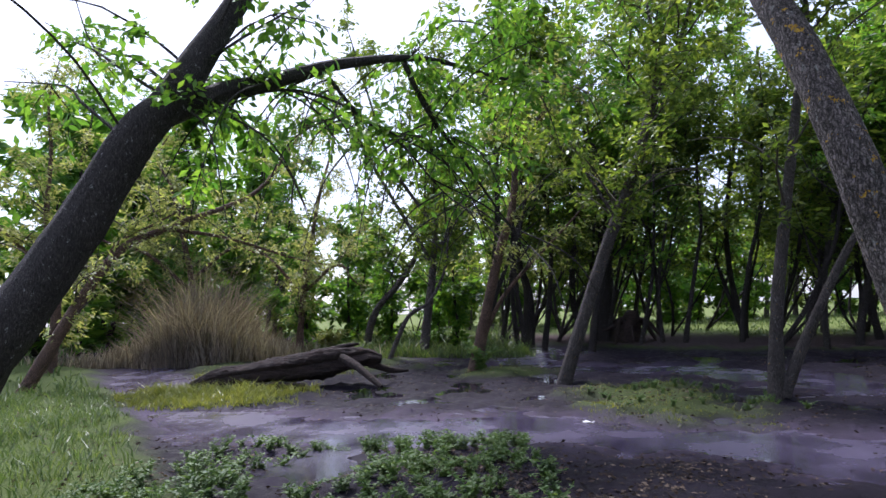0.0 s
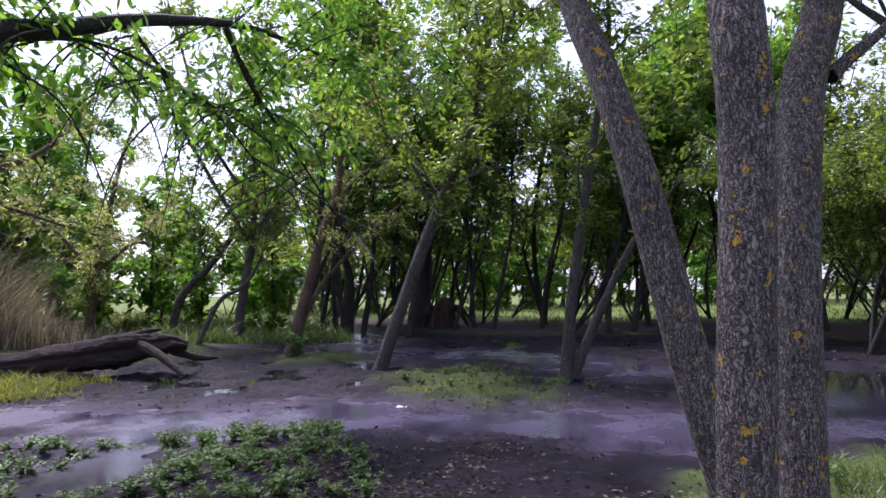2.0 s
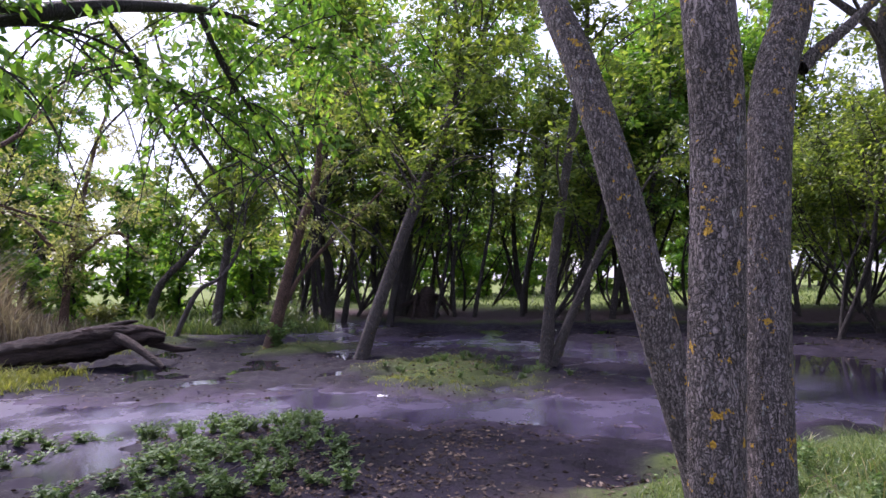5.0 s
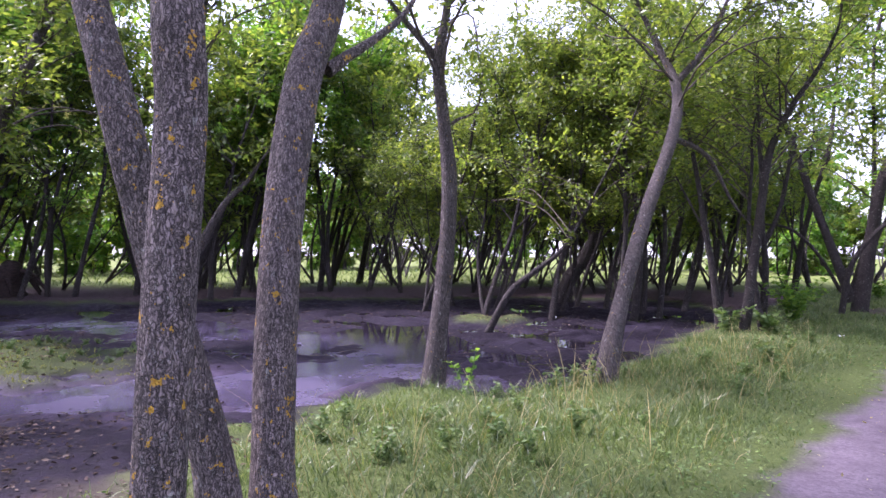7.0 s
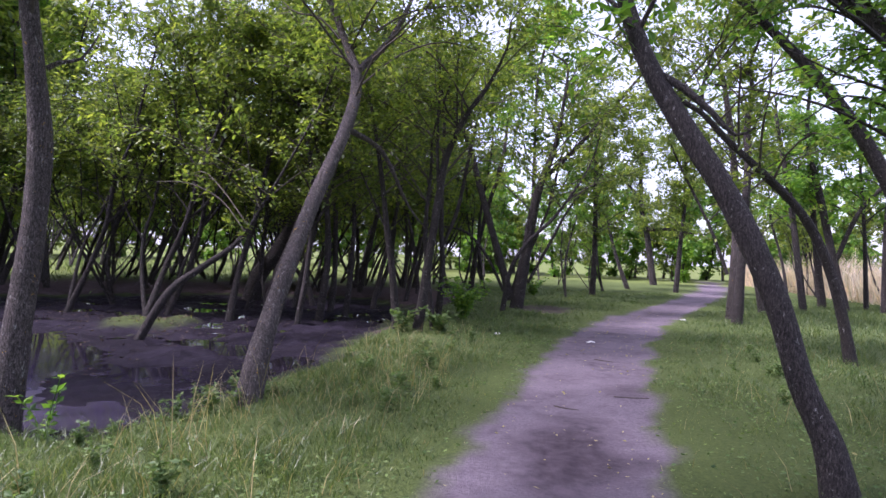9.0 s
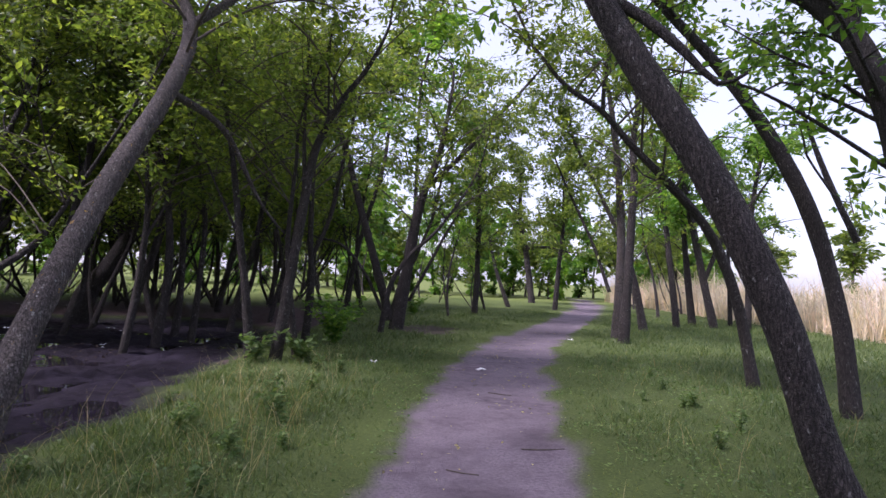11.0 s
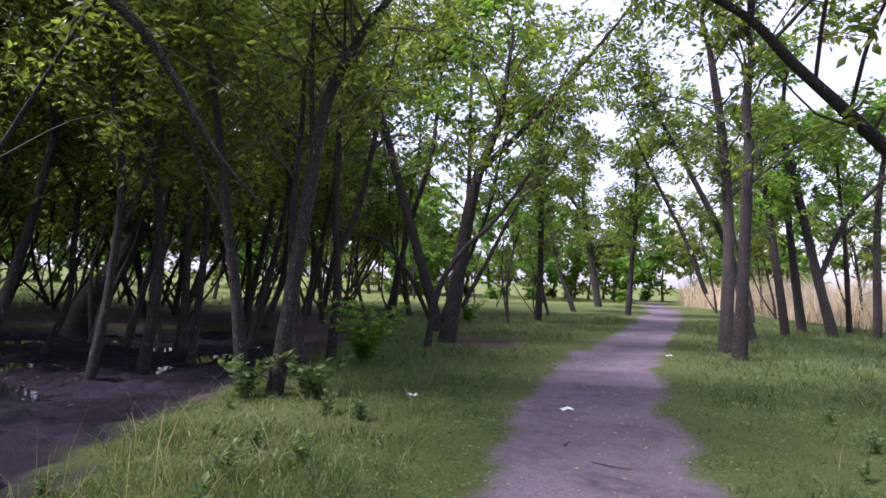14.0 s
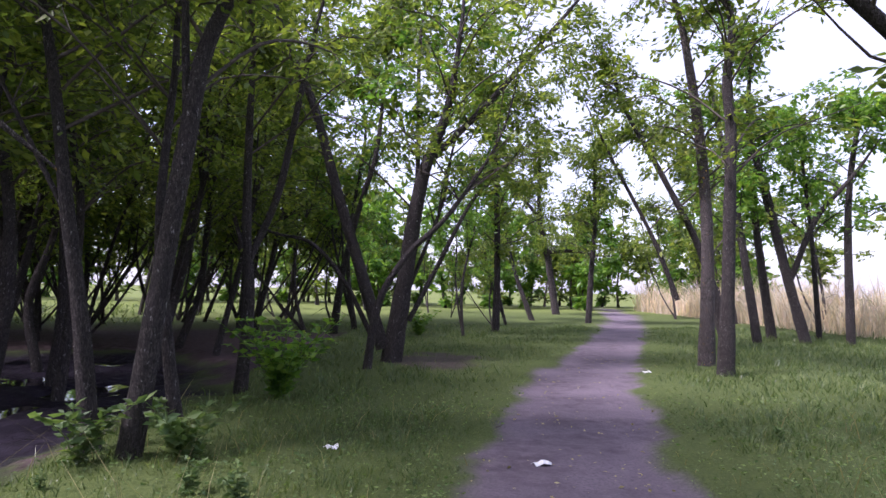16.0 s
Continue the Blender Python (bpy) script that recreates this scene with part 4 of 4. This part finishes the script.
SHORE = np.array([(-30, -3.5), (-24, 2.6), (-20, 6.5), (-16.5, 11), (-12.5, 16), (-8, 19), (-4.5, 20.5), (-1.5, 22)])
taken = [(o.location.x, o.location.y) for o in scene.objects if o.parent is None and o.type == "EMPTY" and o.name.split(".")[0] != "young_tree"]
spots = []


def scatter(count, seed, draw, gap, size=(0.8, 1.15), protos=(0, 1, 2, 3, 4)):
    r = np.random.RandomState(seed)
    made, tries = 0, 0
    while made < count and tries < count * 40:
        tries += 1
        x, y = draw(r)
        if min(math.hypot(x - a, y - b) for a, b in taken) < gap:
            continue
        if line_distance(np.array([x]), np.array([y]), TRACK)[0] < 2.0:
            continue
        taken.append((x, y))
        spots.append((x, y, protos[r.randint(len(protos))], 62 + 55 * r.randn(), size[0] + (size[1] - size[0]) * r.rand()))
        made += 1


def beyond_shore(r, depth):
    i = r.randint(len(SHORE) - 1)
    p = SHORE[i] + (SHORE[i + 1] - SHORE[i]) * r.rand()
    way = SHORE[i + 1] - SHORE[i]
    out = np.array((-way[1], way[0])) / np.linalg.norm(way)
    return p + out * (0.2 + depth * r.rand() ** 1.2)


scatter(84, 21, lambda r: beyond_shore(r, 11), 0.8, (0.8, 1.25))
scatter(9, 35, lambda r: (-33 + 10 * r.rand(), -6 + 14 * r.rand()), 1.0, (1.15, 1.4), (1, 3, 3))
scatter(12, 33, lambda r: (-34 + 24 * r.rand(), 22 + 12 * r.rand()), 1.6, (0.8, 1.1))
scatter(12, 34, lambda r: (-23 + 15 * r.rand(), 18 + 8 * r.rand()), 0.9, (0.6, 0.85), (0, 2, 4))
scatter(13, 31, lambda r: (-13.0 + 8.5 * r.rand(), 9.5 + 9 * r.rand()), 1.0, (0.8, 1.0), (7, 7, 8))
scatter(8, 22, lambda r: (-12 + 15 * r.rand(), 23 + 22 * r.rand()), 1.6, (0.5, 0.7), (2, 3, 4))
scatter(5, 23, lambda r: (9.5 + 6 * r.rand(), 28 + 12 * r.rand()), 2.0, (0.7, 0.9), (0, 1))
scatter(38, 24, lambda r: (-10 + 36 * r.rand(), 52 + 14 * r.rand()), 1.8, (0.8, 1.2), (5, 6))
scatter(20, 25, lambda r: (-40 + 16 * r.rand(), -27 + 12 * r.rand()), 1.8, (1.0, 1.5), (3, 6, 6))
scatter(22, 36, lambda r: (-54 + 11 * r.rand(), -8 + 30 * r.rand()), 1.6, (0.7, 1.0), (5, 6))
scatter(74, 26, lambda r: (-60 + 16 * r.rand(), -40 + 100 * r.rand()), 1.8, (1.0, 1.5), (5, 6))
scatter(30, 27, lambda r: (-50 + 46 * r.rand(), 52 + 14 * r.rand()), 1.8, (0.9, 1.3), (5, 6))
scatter(10, 28, lambda r: (-34 + 8 * r.rand(), -12 + 9 * r.rand()), 1.8, (0.5, 0.8), (6, 6, 4))
scatter(14, 29, lambda r: (30 + 14 * r.rand(), -10 + 70 * r.rand()), 3, (0.9, 1.3), (5, 6))
scatter(10, 30, lambda r: (4 + 22 * r.rand(), -26 + 12 * r.rand()), 2.5, (0.9, 1.3), (5, 6))
placed = set()
far = {}
for x, y, k, turn, s in spots:
    m = Matrix.Translation((x, y, height(x, y))) @ Matrix.Rotation(radians(turn), 4, "Z")
    if k in (5, 6):
        far.setdefault(k, []).append(np.array(m @ Matrix.Diagonal((s, s, s, 1))))
    elif k not in placed:
        placed.add(k)
        PROTOS[k].matrix_basis = m
    else:
        c = copy_thing(PROTOS[k], m)
        c.scale = (s, s, s)


def far_wood():
    """The belt of trees round the clearing, too far off to tell one from the next."""
    belt = tagged(new("far_wood"), "hazy belt of leafy trees round the clearing", "trees", kind="stuff")
    stacks = {}
    for k, mats in far.items():
        for o in PROTOS[k].children:
            if o.name.startswith("twig"):
                continue
            me = o.data
            v = np.empty(len(me.vertices) * 3, np.float32)
            me.vertices.foreach_get("co", v)
            f = np.empty(len(me.loops), np.int32)
            me.loops.foreach_get("vertex_index", f)
            f = f.reshape(len(me.polygons), -1)
            v = v.reshape(-1, 3)
            bucket = stacks.setdefault((me.materials[0].name, f.shape[1], "crown" if f.shape[1] == 3 else "trunk_mass"), [])
            bucket += [(v @ q[:3, :3].T + q[:3, 3], f) for q in mats]
    for (mat, _, name), pieces in stacks.items():
        ob = new(name, mesh_of(name, *join(pieces), bpy.data.materials[mat], name != "crown"))
        ob.parent = belt
        tagged(ob, kind="stuff")
    for k in (5, 6):
        for o in list(PROTOS[k].children) + [PROTOS[k]]:
            bpy.data.objects.remove(o)


far_wood()

# ---- reeds ----


def blades(x, y, z, tall, wide, lean, mat, name, label, category):
    """Bent upright blades, each two quads' worth of strip and a tip."""
    n = len(x)
    a, b = rng.rand(n) * 6.28, rng.rand(n) * 6.28
    w = np.stack([np.cos(a), np.sin(a), 0 * a], 1) * (wide / 2)[:, None]
    d = np.stack([np.cos(b), np.sin(b), 0 * b], 1) * (lean * tall)[:, None]
    p = np.stack([x, y, z], 1)
    up = np.stack([0 * x, 0 * x, tall], 1)
    v = np.stack([p - w, p + w, p + up * 0.55 + d * 0.3 + w * 0.8, p + up * 0.55 + d * 0.3 - w * 0.8, p + up * 0.96 + d], 1).reshape(-1, 3)
    k = np.arange(n)[:, None] * 5
    f = np.concatenate([k + (0, 1, 2), k + (0, 2, 3), k + (3, 2, 4)], 1).reshape(-1, 3)
    return tagged(new(name, mesh_of(name, v, f, mat, False)), label, category, kind="stuff")


def reed_bed(count, draw, tall, mat, label, seed, middle=None):
    r = np.random.RandomState(seed)
    x, y = draw(r, count)
    if middle is not None:  # a mound, highest in its middle
        tall = tall * (0.3 + 0.85 * np.exp(-((y - middle) / 1.9) ** 2))
    blades(x, y, regions(x, y)[4] - 0.05, tall * (0.3 + 0.65 * r.rand(count)) * (0.85 + 0.3 * waves(x, y, 1.3, seed)).clip(0.3, 1.4), (0.035 if middle is None else 0.02) + 0.025 * r.rand(count), 0.1 + 1.0 * r.rand(count) ** 1.6, mat, "reed_bed", label, "reeds")


reed_bed(9500, lambda r, n: (-25.0 + 4.0 * r.rand(n), -13.4 + 2.0 * r.randn(n)), 3.2, REED_BROWN, "tangled brown dead reeds beside the mud", 41, -13.4)
reed_bed(12000, lambda r, n: (14.5 + 12 * r.rand(n) ** 1.3, 8 + 46 * r.rand(n)), 3.0, REED_PALE, "tall pale pinkish dry reed bed", 42)

# ---- fallen log ----


def fallen_log():
    log = thing("fallen_log", (-14.6, -7.7, height(-14.6, -7.7)), "rotten dark fallen log lying in grass on the mud", "log")
    o = np.array(log.location)
    body = smooth_line([(-14.40, -10.11, 0.02, 0.078), (-14.48, -9.47, 0.14, 0.216), (-14.72, -8.35, 0.24, 0.304), (-14.96, -7.23, 0.38, 0.343), (-15.12, -6.35, 0.48, 0.265), (-15.20, -5.79, 0.42, 0.098)], 0.06)
    grooves = 1 + 0.09 * np.sin(5 * np.linspace(0, 2 * math.pi, 44, endpoint=False) + 1) + 0.06 * np.sin(11 * np.linspace(0, 2 * math.pi, 44, endpoint=False)) + 0.08 * rng.randn(44)
    v, f = tube(body, 44, 0.13)
    mid = np.repeat(body[:, :3], 44, 0)
    v = mid + (v - mid) * np.tile(grooves, len(body))[:, None] * (1.15, 1.0, 0.9)
    part("log_body", mesh_of("log_body", v - o, f, LOGWOOD), log)
    for pts in ([(-15.04, -6.91, 0.56, 0.127), (-14.32, -6.27, 0.32, 0.098), (-13.60, -5.63, -0.08, 0.049)], [(-15.04, -7.07, 0.64, 0.098), (-15.20, -6.59, 0.76, 0.059), (-15.28, -6.35, 0.78, 0.020)],
                [(-15.20, -6.11, 0.30, 0.098), (-15.28, -5.55, 0.12, 0.069), (-15.28, -5.15, 0.10, 0.029)], [(-14.32, -8.67, -0.06, 0.088), (-14.28, -8.03, -0.06, 0.098), (-14.32, -7.47, -0.07, 0.059)]):
        v, f = tube(smooth_line(pts, 0.08), 10, 0.12)
        part("broken_limb", mesh_of("broken_limb", v - o, f, LOGWOOD), log)


fallen_log()


def old_timber():
    x, y = -24.75, -13.31
    z = height(x, y)
    line = smooth_line([(-0.5, -0.75, 0.14, 0.14), (-0.15, -0.2, 0.17, 0.17), (0.2, 0.3, 0.16, 0.16), (0.5, 0.8, 0.12, 0.11)], 0.08)
    v, f = tube(line, 14, 0.1)
    tagged(new("short_log", mesh_of("short_log", v * (1, 1, 0.9), f, LOGWOOD)), "short grey rotten log lying on the mud", "log").location = (x, y, z - 0.03)


old_timber()


def root_stump():
    x, y = -25.4, 3.3
    stump = thing("root_stump", (x, y, height(x, y)), "black torn root stump in the mud", "stump")
    o = np.array(stump.location)
    v, f = tube(smooth_line([(x, y, -0.4, 0.75), (x, y, 0.3, 0.55), (x + 0.1, y + 0.1, 0.9, 0.42), (x + 0.1, y + 0.2, 1.25, 0.2)], 0.1), 16, 0.16)
    part("stump_body", mesh_of("stump_body", v - o, f, LOGWOOD), stump)
    for k in range(9):
        a, ln = k * 0.7 + 0.2 * rng.randn(), 0.9 + 0.7 * rng.rand()
        pts = [(x + 0.3 * math.cos(a), y + 0.3 * math.sin(a), 0.5 + 0.5 * rng.rand(), 0.12), (x + 0.6 * ln * math.cos(a), y + 0.6 * ln * math.sin(a), 0.55 + 0.4 * rng.rand(), 0.09),
               (x + ln * math.cos(a), y + ln * math.sin(a), -0.2 + 0.7 * rng.rand(), 0.04)]
        v, f = tube(smooth_line(pts, 0.1), 7, 0.12)
        part("root", mesh_of("root", v - o, f, LOGWOOD), stump)


root_stump()

# ---- grass ----


def grass_field(name, count, seed, xr, yr, tall, wide, mat, label, want):
    r = np.random.RandomState(seed)
    x, y = xr[0] + (xr[1] - xr[0]) * r.rand(count), yr[0] + (yr[1] - yr[0]) * r.rand(count)
    track, mud, earth, meadow, z, shoal, e = regions(x, y)
    chance = want(x, y, track, mud, earth, meadow, shoal, e) * (0.55 + 0.45 * (waves(x, y, 1.6, seed) > -0.3))
    keep = r.rand(count) < chance
    x, y, z, track = x[keep], y[keep], z[keep], track[keep]
    n = len(x)
    clump = (0.75 + 0.3 * waves(x, y, 2.2, seed + 1).clip(-1, 1.5)) * (0.85 + 0.3 * waves(x, y, 9.0, seed + 2).clip(-1.2, 2))
    edge = 0.35 + 0.65 * ease(0.85, 1.9, line_distance(x, y, TRACK))
    blades(x, y, z - 0.02, tall * clump * edge * (0.5 + 0.8 * r.rand(n)), wide * (0.6 + 0.8 * r.rand(n)), 0.3 + 0.9 * r.rand(n), mat, name, label, "grass")


def on_grass(x, y, track, mud, earth, meadow, shoal, e):
    return (1 - track) ** 2 * (1 - earth) ** 1.5 * np.where(e < 0, 0, 1) * ease(-0.1, 0.5, e)


def on_shoal(x, y, track, mud, earth, meadow, shoal, e):
    return shoal * (e < 0)


grass_field("grass", 100000, 51, (-5.5, 5.5), (-2.5, 12), 0.14, 0.007, GRASS, "soft green grass on the path's verges", on_grass)
grass_field("grass", 50000, 52, (-6, 12), (10, 30), 0.17, 0.014, GRASS, "soft green grass under the trees", on_grass)
grass_field("grass", 34000, 53, (4, 17), (-2, 30), 0.22, 0.015, GRASS, "long meadow grass beyond the path", on_grass)
grass_field("grass", 34000, 54, (-14, -1.0), (-14, -5), 0.24, 0.014, GRASS, "lush pale grass beside the mud", on_grass)
grass_field("grass", 26000, 55, (-24, -7), (-14, 12), 0.1, 0.014, GRASS_EDGE, "low mossy grass on the mud islands", on_shoal)
grass_field("grass", 22000, 56, (-60, -12), (-25, 45), 0.35, 0.05, GRASS, "sunlit meadow grass behind the wood", on_grass)
# sunshine on these tufts is put into their paler, yellower colour
grass_field("grass", 22000, 60, (-17.5, -12.0), (-11.5, -6.8), 0.26, 0.02, GRASS_EDGE, "grass tufts round the fallen log, coloured as if sunlit", on_shoal)
grass_field("grass", 11000, 61, (-14.0, -8.4), (-2.4, 1.2), 0.06, 0.012, GRASS_EDGE, "short yellowish grass on the mud island", on_shoal)
grass_field("grass", 14000, 62, (-36, -22), (-10, -1), 0.55, 0.05, GRASS, "sunlit long grass behind the fallen log", lambda x, y, t, m, e, w, s, d: np.ones(x.shape))
grass_field("dry_grass", 1500, 57, (-5.5, 5.5), (-1.5, 12), 0.34, 0.006, GRASS_DRY, "scattered dry straw stalks in the grass", on_grass)
grass_field("dry_grass", 60000, 63, (-2.0, 5.5), (-2.5, 18), 0.1, 0.006, GRASS_EDGE, "short yellowed grass worn along the path", lambda x, y, t, m, e, w, s, d: (1 - t) * (line_distance(x, y, TRACK) < 1.25) * (0.35 + 0.4 * waves(x, y, 1.1, 64)).clip(0, 1))
grass_field("seed_grass", 900, 59, (-3.2, -1.2), (-1.5, 8), 0.62, 0.005, GRASS_DRY, "tall wispy seeding grass stalks on the bank", on_grass)
grass_field("grass", 30000, 58, (-4.2, -0.8), (-3.0, 8), 0.19, 0.008, GRASS, "tall grass along the muddy bank", on_grass)

# ---- herbs, shrubs and litter ----


def herb(name, x, y, tall, stems, mat, label, category, size, seed, group=""):
    """A leafy plant: upright stalks with pairs of leaves."""
    r = np.random.RandomState(seed)
    z = height(x, y)
    plant = thing(name, (x, y, z), label, category, group)
    tubes, at, along, ln = [], [], [], []
    for _ in range(stems):
        a, k = r.rand() * 6.28, (0.15 + 0.5 * r.rand()) * (1.7 if name == "shrub" else 1)
        h = tall * (0.6 + 0.5 * r.rand())
        line = smooth_line([(0.05 * r.randn(), 0.05 * r.randn(), -0.03, 0.006), (0.4 * k * h * math.cos(a), 0.4 * k * h * math.sin(a), 0.55 * h, 0.005), (k * h * math.cos(a), k * h * math.sin(a), h, 0.002)], h / 6)
        tubes.append(tube(line, 4))
        for p in line[1:]:
            for s in range(4):
                b = r.rand() * 6.28
                at.append(p[:3])
                along.append((math.cos(b), math.sin(b), 0.25 + 0.3 * r.randn()))
                ln.append(size * (0.6 + 0.7 * r.rand()))
    tagged(part("stalk", mesh_of("stalk", *join(tubes), mat), plant), kind="stuff")
    ln = np.array(ln)
    tagged(part("foliage", mesh_of("foliage", *leaf_cards(np.array(at), np.array(along), ln, ln * 0.5), mat, False), plant), kind="stuff")
    return plant


herb("shrub", -2.3, 12.2, 0.95, 34, LEAF_BRIGHT, "bright green leafy shrub on the grass verge", "shrub", 0.13, 61)
herb("shrub", -1.2, 23.0, 0.7, 20, LEAF_BRIGHT, "small leafy shrub under the trees", "shrub", 0.12, 62)
herb("shrub", -2.3, 9.6, 0.5, 12, LEAF_HERB, "low dark leafy sprouts at a tree's foot", "shrub", 0.12, 63)
herb("shrub", -3.1, 9.4, 0.45, 9, LEAF_HERB, "low dark leafy sprouts at a tree's foot", "shrub", 0.11, 64)
herb("shrub", -16.8, -3.3, 0.8, 18, LEAF_HERB, "leafy suckers round a slim tree's foot", "shrub", 0.14, 65)
herb("nettle", -4.15, 2.0, 0.55, 3, LEAF_BRIGHT, "single tall nettle on the muddy bank", "nettle", 0.10, 66)
herb("shrub", -24.30, -16.76, 0.50, 60, LEAF_WILLOW, "grey-green bush beside dead reeds", "shrub", 0.16, 81)
herb("shrub", -26.90, -9.40, 0.91, 60, LEAF_WILLOW, "olive bush overhanging the mud's edge", "shrub", 0.16, 82)
herb("shrub", -27.39, -4.99, 0.79, 60, LEAF_BRIGHT, "sunlit yellow-green bush behind the fallen log", "shrub", 0.16, 83)
first = herb("herb", -7.4, -4.6, 0.26, 6, LEAF_HERB, "low grey-green nettle-like herb on damp soil", "herb", 0.06, 67, "herbs beside the mud")
r = np.random.RandomState(68)
for k in range(270):
    if k < 235:
        x, y = -8.6 + 3.4 * r.rand(), -7.4 + 4.2 * r.rand()
        s = 0.5 + 0.5 * r.rand()
    else:
        x, y = -12.6 + 3.0 * r.rand(), -1.6 + 3.0 * r.rand()
        s = 0.4 + 0.4 * r.rand()
    if math.hypot((x + 7.1) / 1.1, (y + 5.62) / 0.6) < 1:
        continue
    c = copy_thing(first, Matrix.Translation((x, y, height(x, y))) @ Matrix.Rotation(r.rand() * 6.28, 4, "Z"))
    c.scale = (s, s, s * (0.5 + 0.4 * r.rand()))
weed = herb("weed", -1.6, 5.4, 0.36, 5, LEAF_HERB, "broad-leaved weed in the verge grass", "weed", 0.09, 69, "weeds in the grass")
for k in range(66):
    x, y = (2.6 + 2.4 * r.rand(), 1 + 10 * r.rand()) if k % 3 == 0 else (-3.2 + 1.9 * r.rand(), 0 + 9 * r.rand()) if k % 3 == 1 else (-4.1 + 1.3 * r.rand(), -0.8 + 5 * r.rand())
    s = 0.3 + 0.4 * r.rand()
    c = copy_thing(weed, Matrix.Translation((x, y, height(x, y))) @ Matrix.Rotation(r.rand() * 6.28, 4, "Z"))
    c.scale = (s, s, s)


def litter(name, count, seed, xr, yr, size, mat, label, want):
    r = np.random.RandomState(seed)
    x, y = xr[0] + (xr[1] - xr[0]) * r.rand(count), yr[0] + (yr[1] - yr[0]) * r.rand(count)
    track, mud, earth, meadow, z, shoal, e = regions(x, y)
    keep = r.rand(count) < want(track, mud, earth, shoal, e) * (0.25 + 0.75 * (waves(x, y, 2.0, seed) > 0.1))
    x, y, z = x[keep], y[keep], z[keep]
    n = len(x)
    a = r.rand(n) * 6.28
    ln = size * (0.5 + r.rand(n))
    v, f = leaf_cards(np.stack([x, y, z + 0.008 + (0.07 * r.rand(n) if name == "clover" else 0)], 1), np.stack([np.cos(a), np.sin(a), 0.25 * r.rand(n)], 1), ln, ln * 0.5)
    tagged(new(name, mesh_of(name, v, f, mat, False)), label, "leaf litter", kind="stuff")


litter("leaf_litter", 17000, 71, (-9, -3.5), (-8, 0.5), 0.045, DEAD_LEAF, "dead brown leaves trodden into damp soil", lambda t, m, e, s, d: (0.15 + 0.85 * e) * (d > -4.5))
litter("leaf_litter", 60000, 72, (-20, -6), (-13, 12), 0.05, DEAD_LEAF, "dead leaves and sticks strewn on the mud", lambda t, m, e, s, d: 0.35 + 0.5 * s)
litter("clover", 38000, 74, (-4.5, 5), (-2.5, 13), 0.035, LEAF_HERB, "small clover and herb leaves among the grass", lambda t, m, e, s, d: (1 - t) * (1 - e) * (d > 0.1) * 0.8)
litter("leaf_litter", 2600, 73, (-1.2, 4), (-3, 18), 0.035, GRASS_DRY, "pale chips and bits on the footpath", lambda t, m, e, s, d: t * 0.8 + 0.05)


def stick(x, y, turn, length, radius, label):
    z = height(x, y) + radius
    a = radians(turn)
    dx, dy = math.cos(a) * length / 2, math.sin(a) * length / 2
    base = Vector((x, y, z - radius))
    line = smooth_line([(-dx, -dy, radius, radius), (0.15 * dy, -0.15 * dx, radius * 1.2, radius * 0.9), (dx, dy, radius, radius * 0.5)], 0.06)
    tagged(new("stick", mesh_of("stick", *tube(line, 6, 0.1), TWIG)), label, "stick").location = base


for x, y, turn, length in ((0.95, 5.0, 10, 0.75), (0.2, 4.3, -20, 0.5), (0.8, 7.6, -25, 0.6), (0.5, 8.2, 70, 0.3), (-4.4, -3.2, 40, 0.9), (-6.2, -4.2, 150, 0.7), (-3.6, 2.2, 0, 0.8), (0.4, 11.0, 60, 0.3)):
    stick(x, y, turn, length * 0.55, 0.006, "thin dry stick lying on the ground")


def scrap(x, y, turn, w, d, label):
    z = height(x, y) + 0.006
    bm = bmesh.new()
    bmesh.ops.create_grid(bm, x_segments=4, y_segments=3, size=0.5)
    for v in bm.verts:
        v.co = (v.co.x * w, v.co.y * d * (1 + 0.3 * math.sin(9 * v.co.x)), 0.012 * (math.sin(7 * v.co.x + turn) + math.cos(6 * v.co.y)) + 0.022)
    bmesh.ops.solidify(bm, geom=bm.faces[:], thickness=0.003)
    me = bpy.data.meshes.new("scrap")
    bm.to_mesh(me)
    me.materials.append(PAPER)
    tagged(new("scrap", me), label, "litter").matrix_basis = pose(x, y, z, 0, 0, turn)


scrap(0.67, 9.7, 20, 0.16, 0.07, "crumpled white scrap lying on the footpath")
scrap(3.45, 15.7, 0, 0.15, 0.06, "white scrap in the grass beside the path")
scrap(-1.2, 10.1, 35, 0.12, 0.08, "clear crumpled plastic scrap in the grass")
# small white sheet for a white spot on the mud
scrap(-9.6, -2.1, 60, 0.16, 0.14, "small white patch on wet mud")
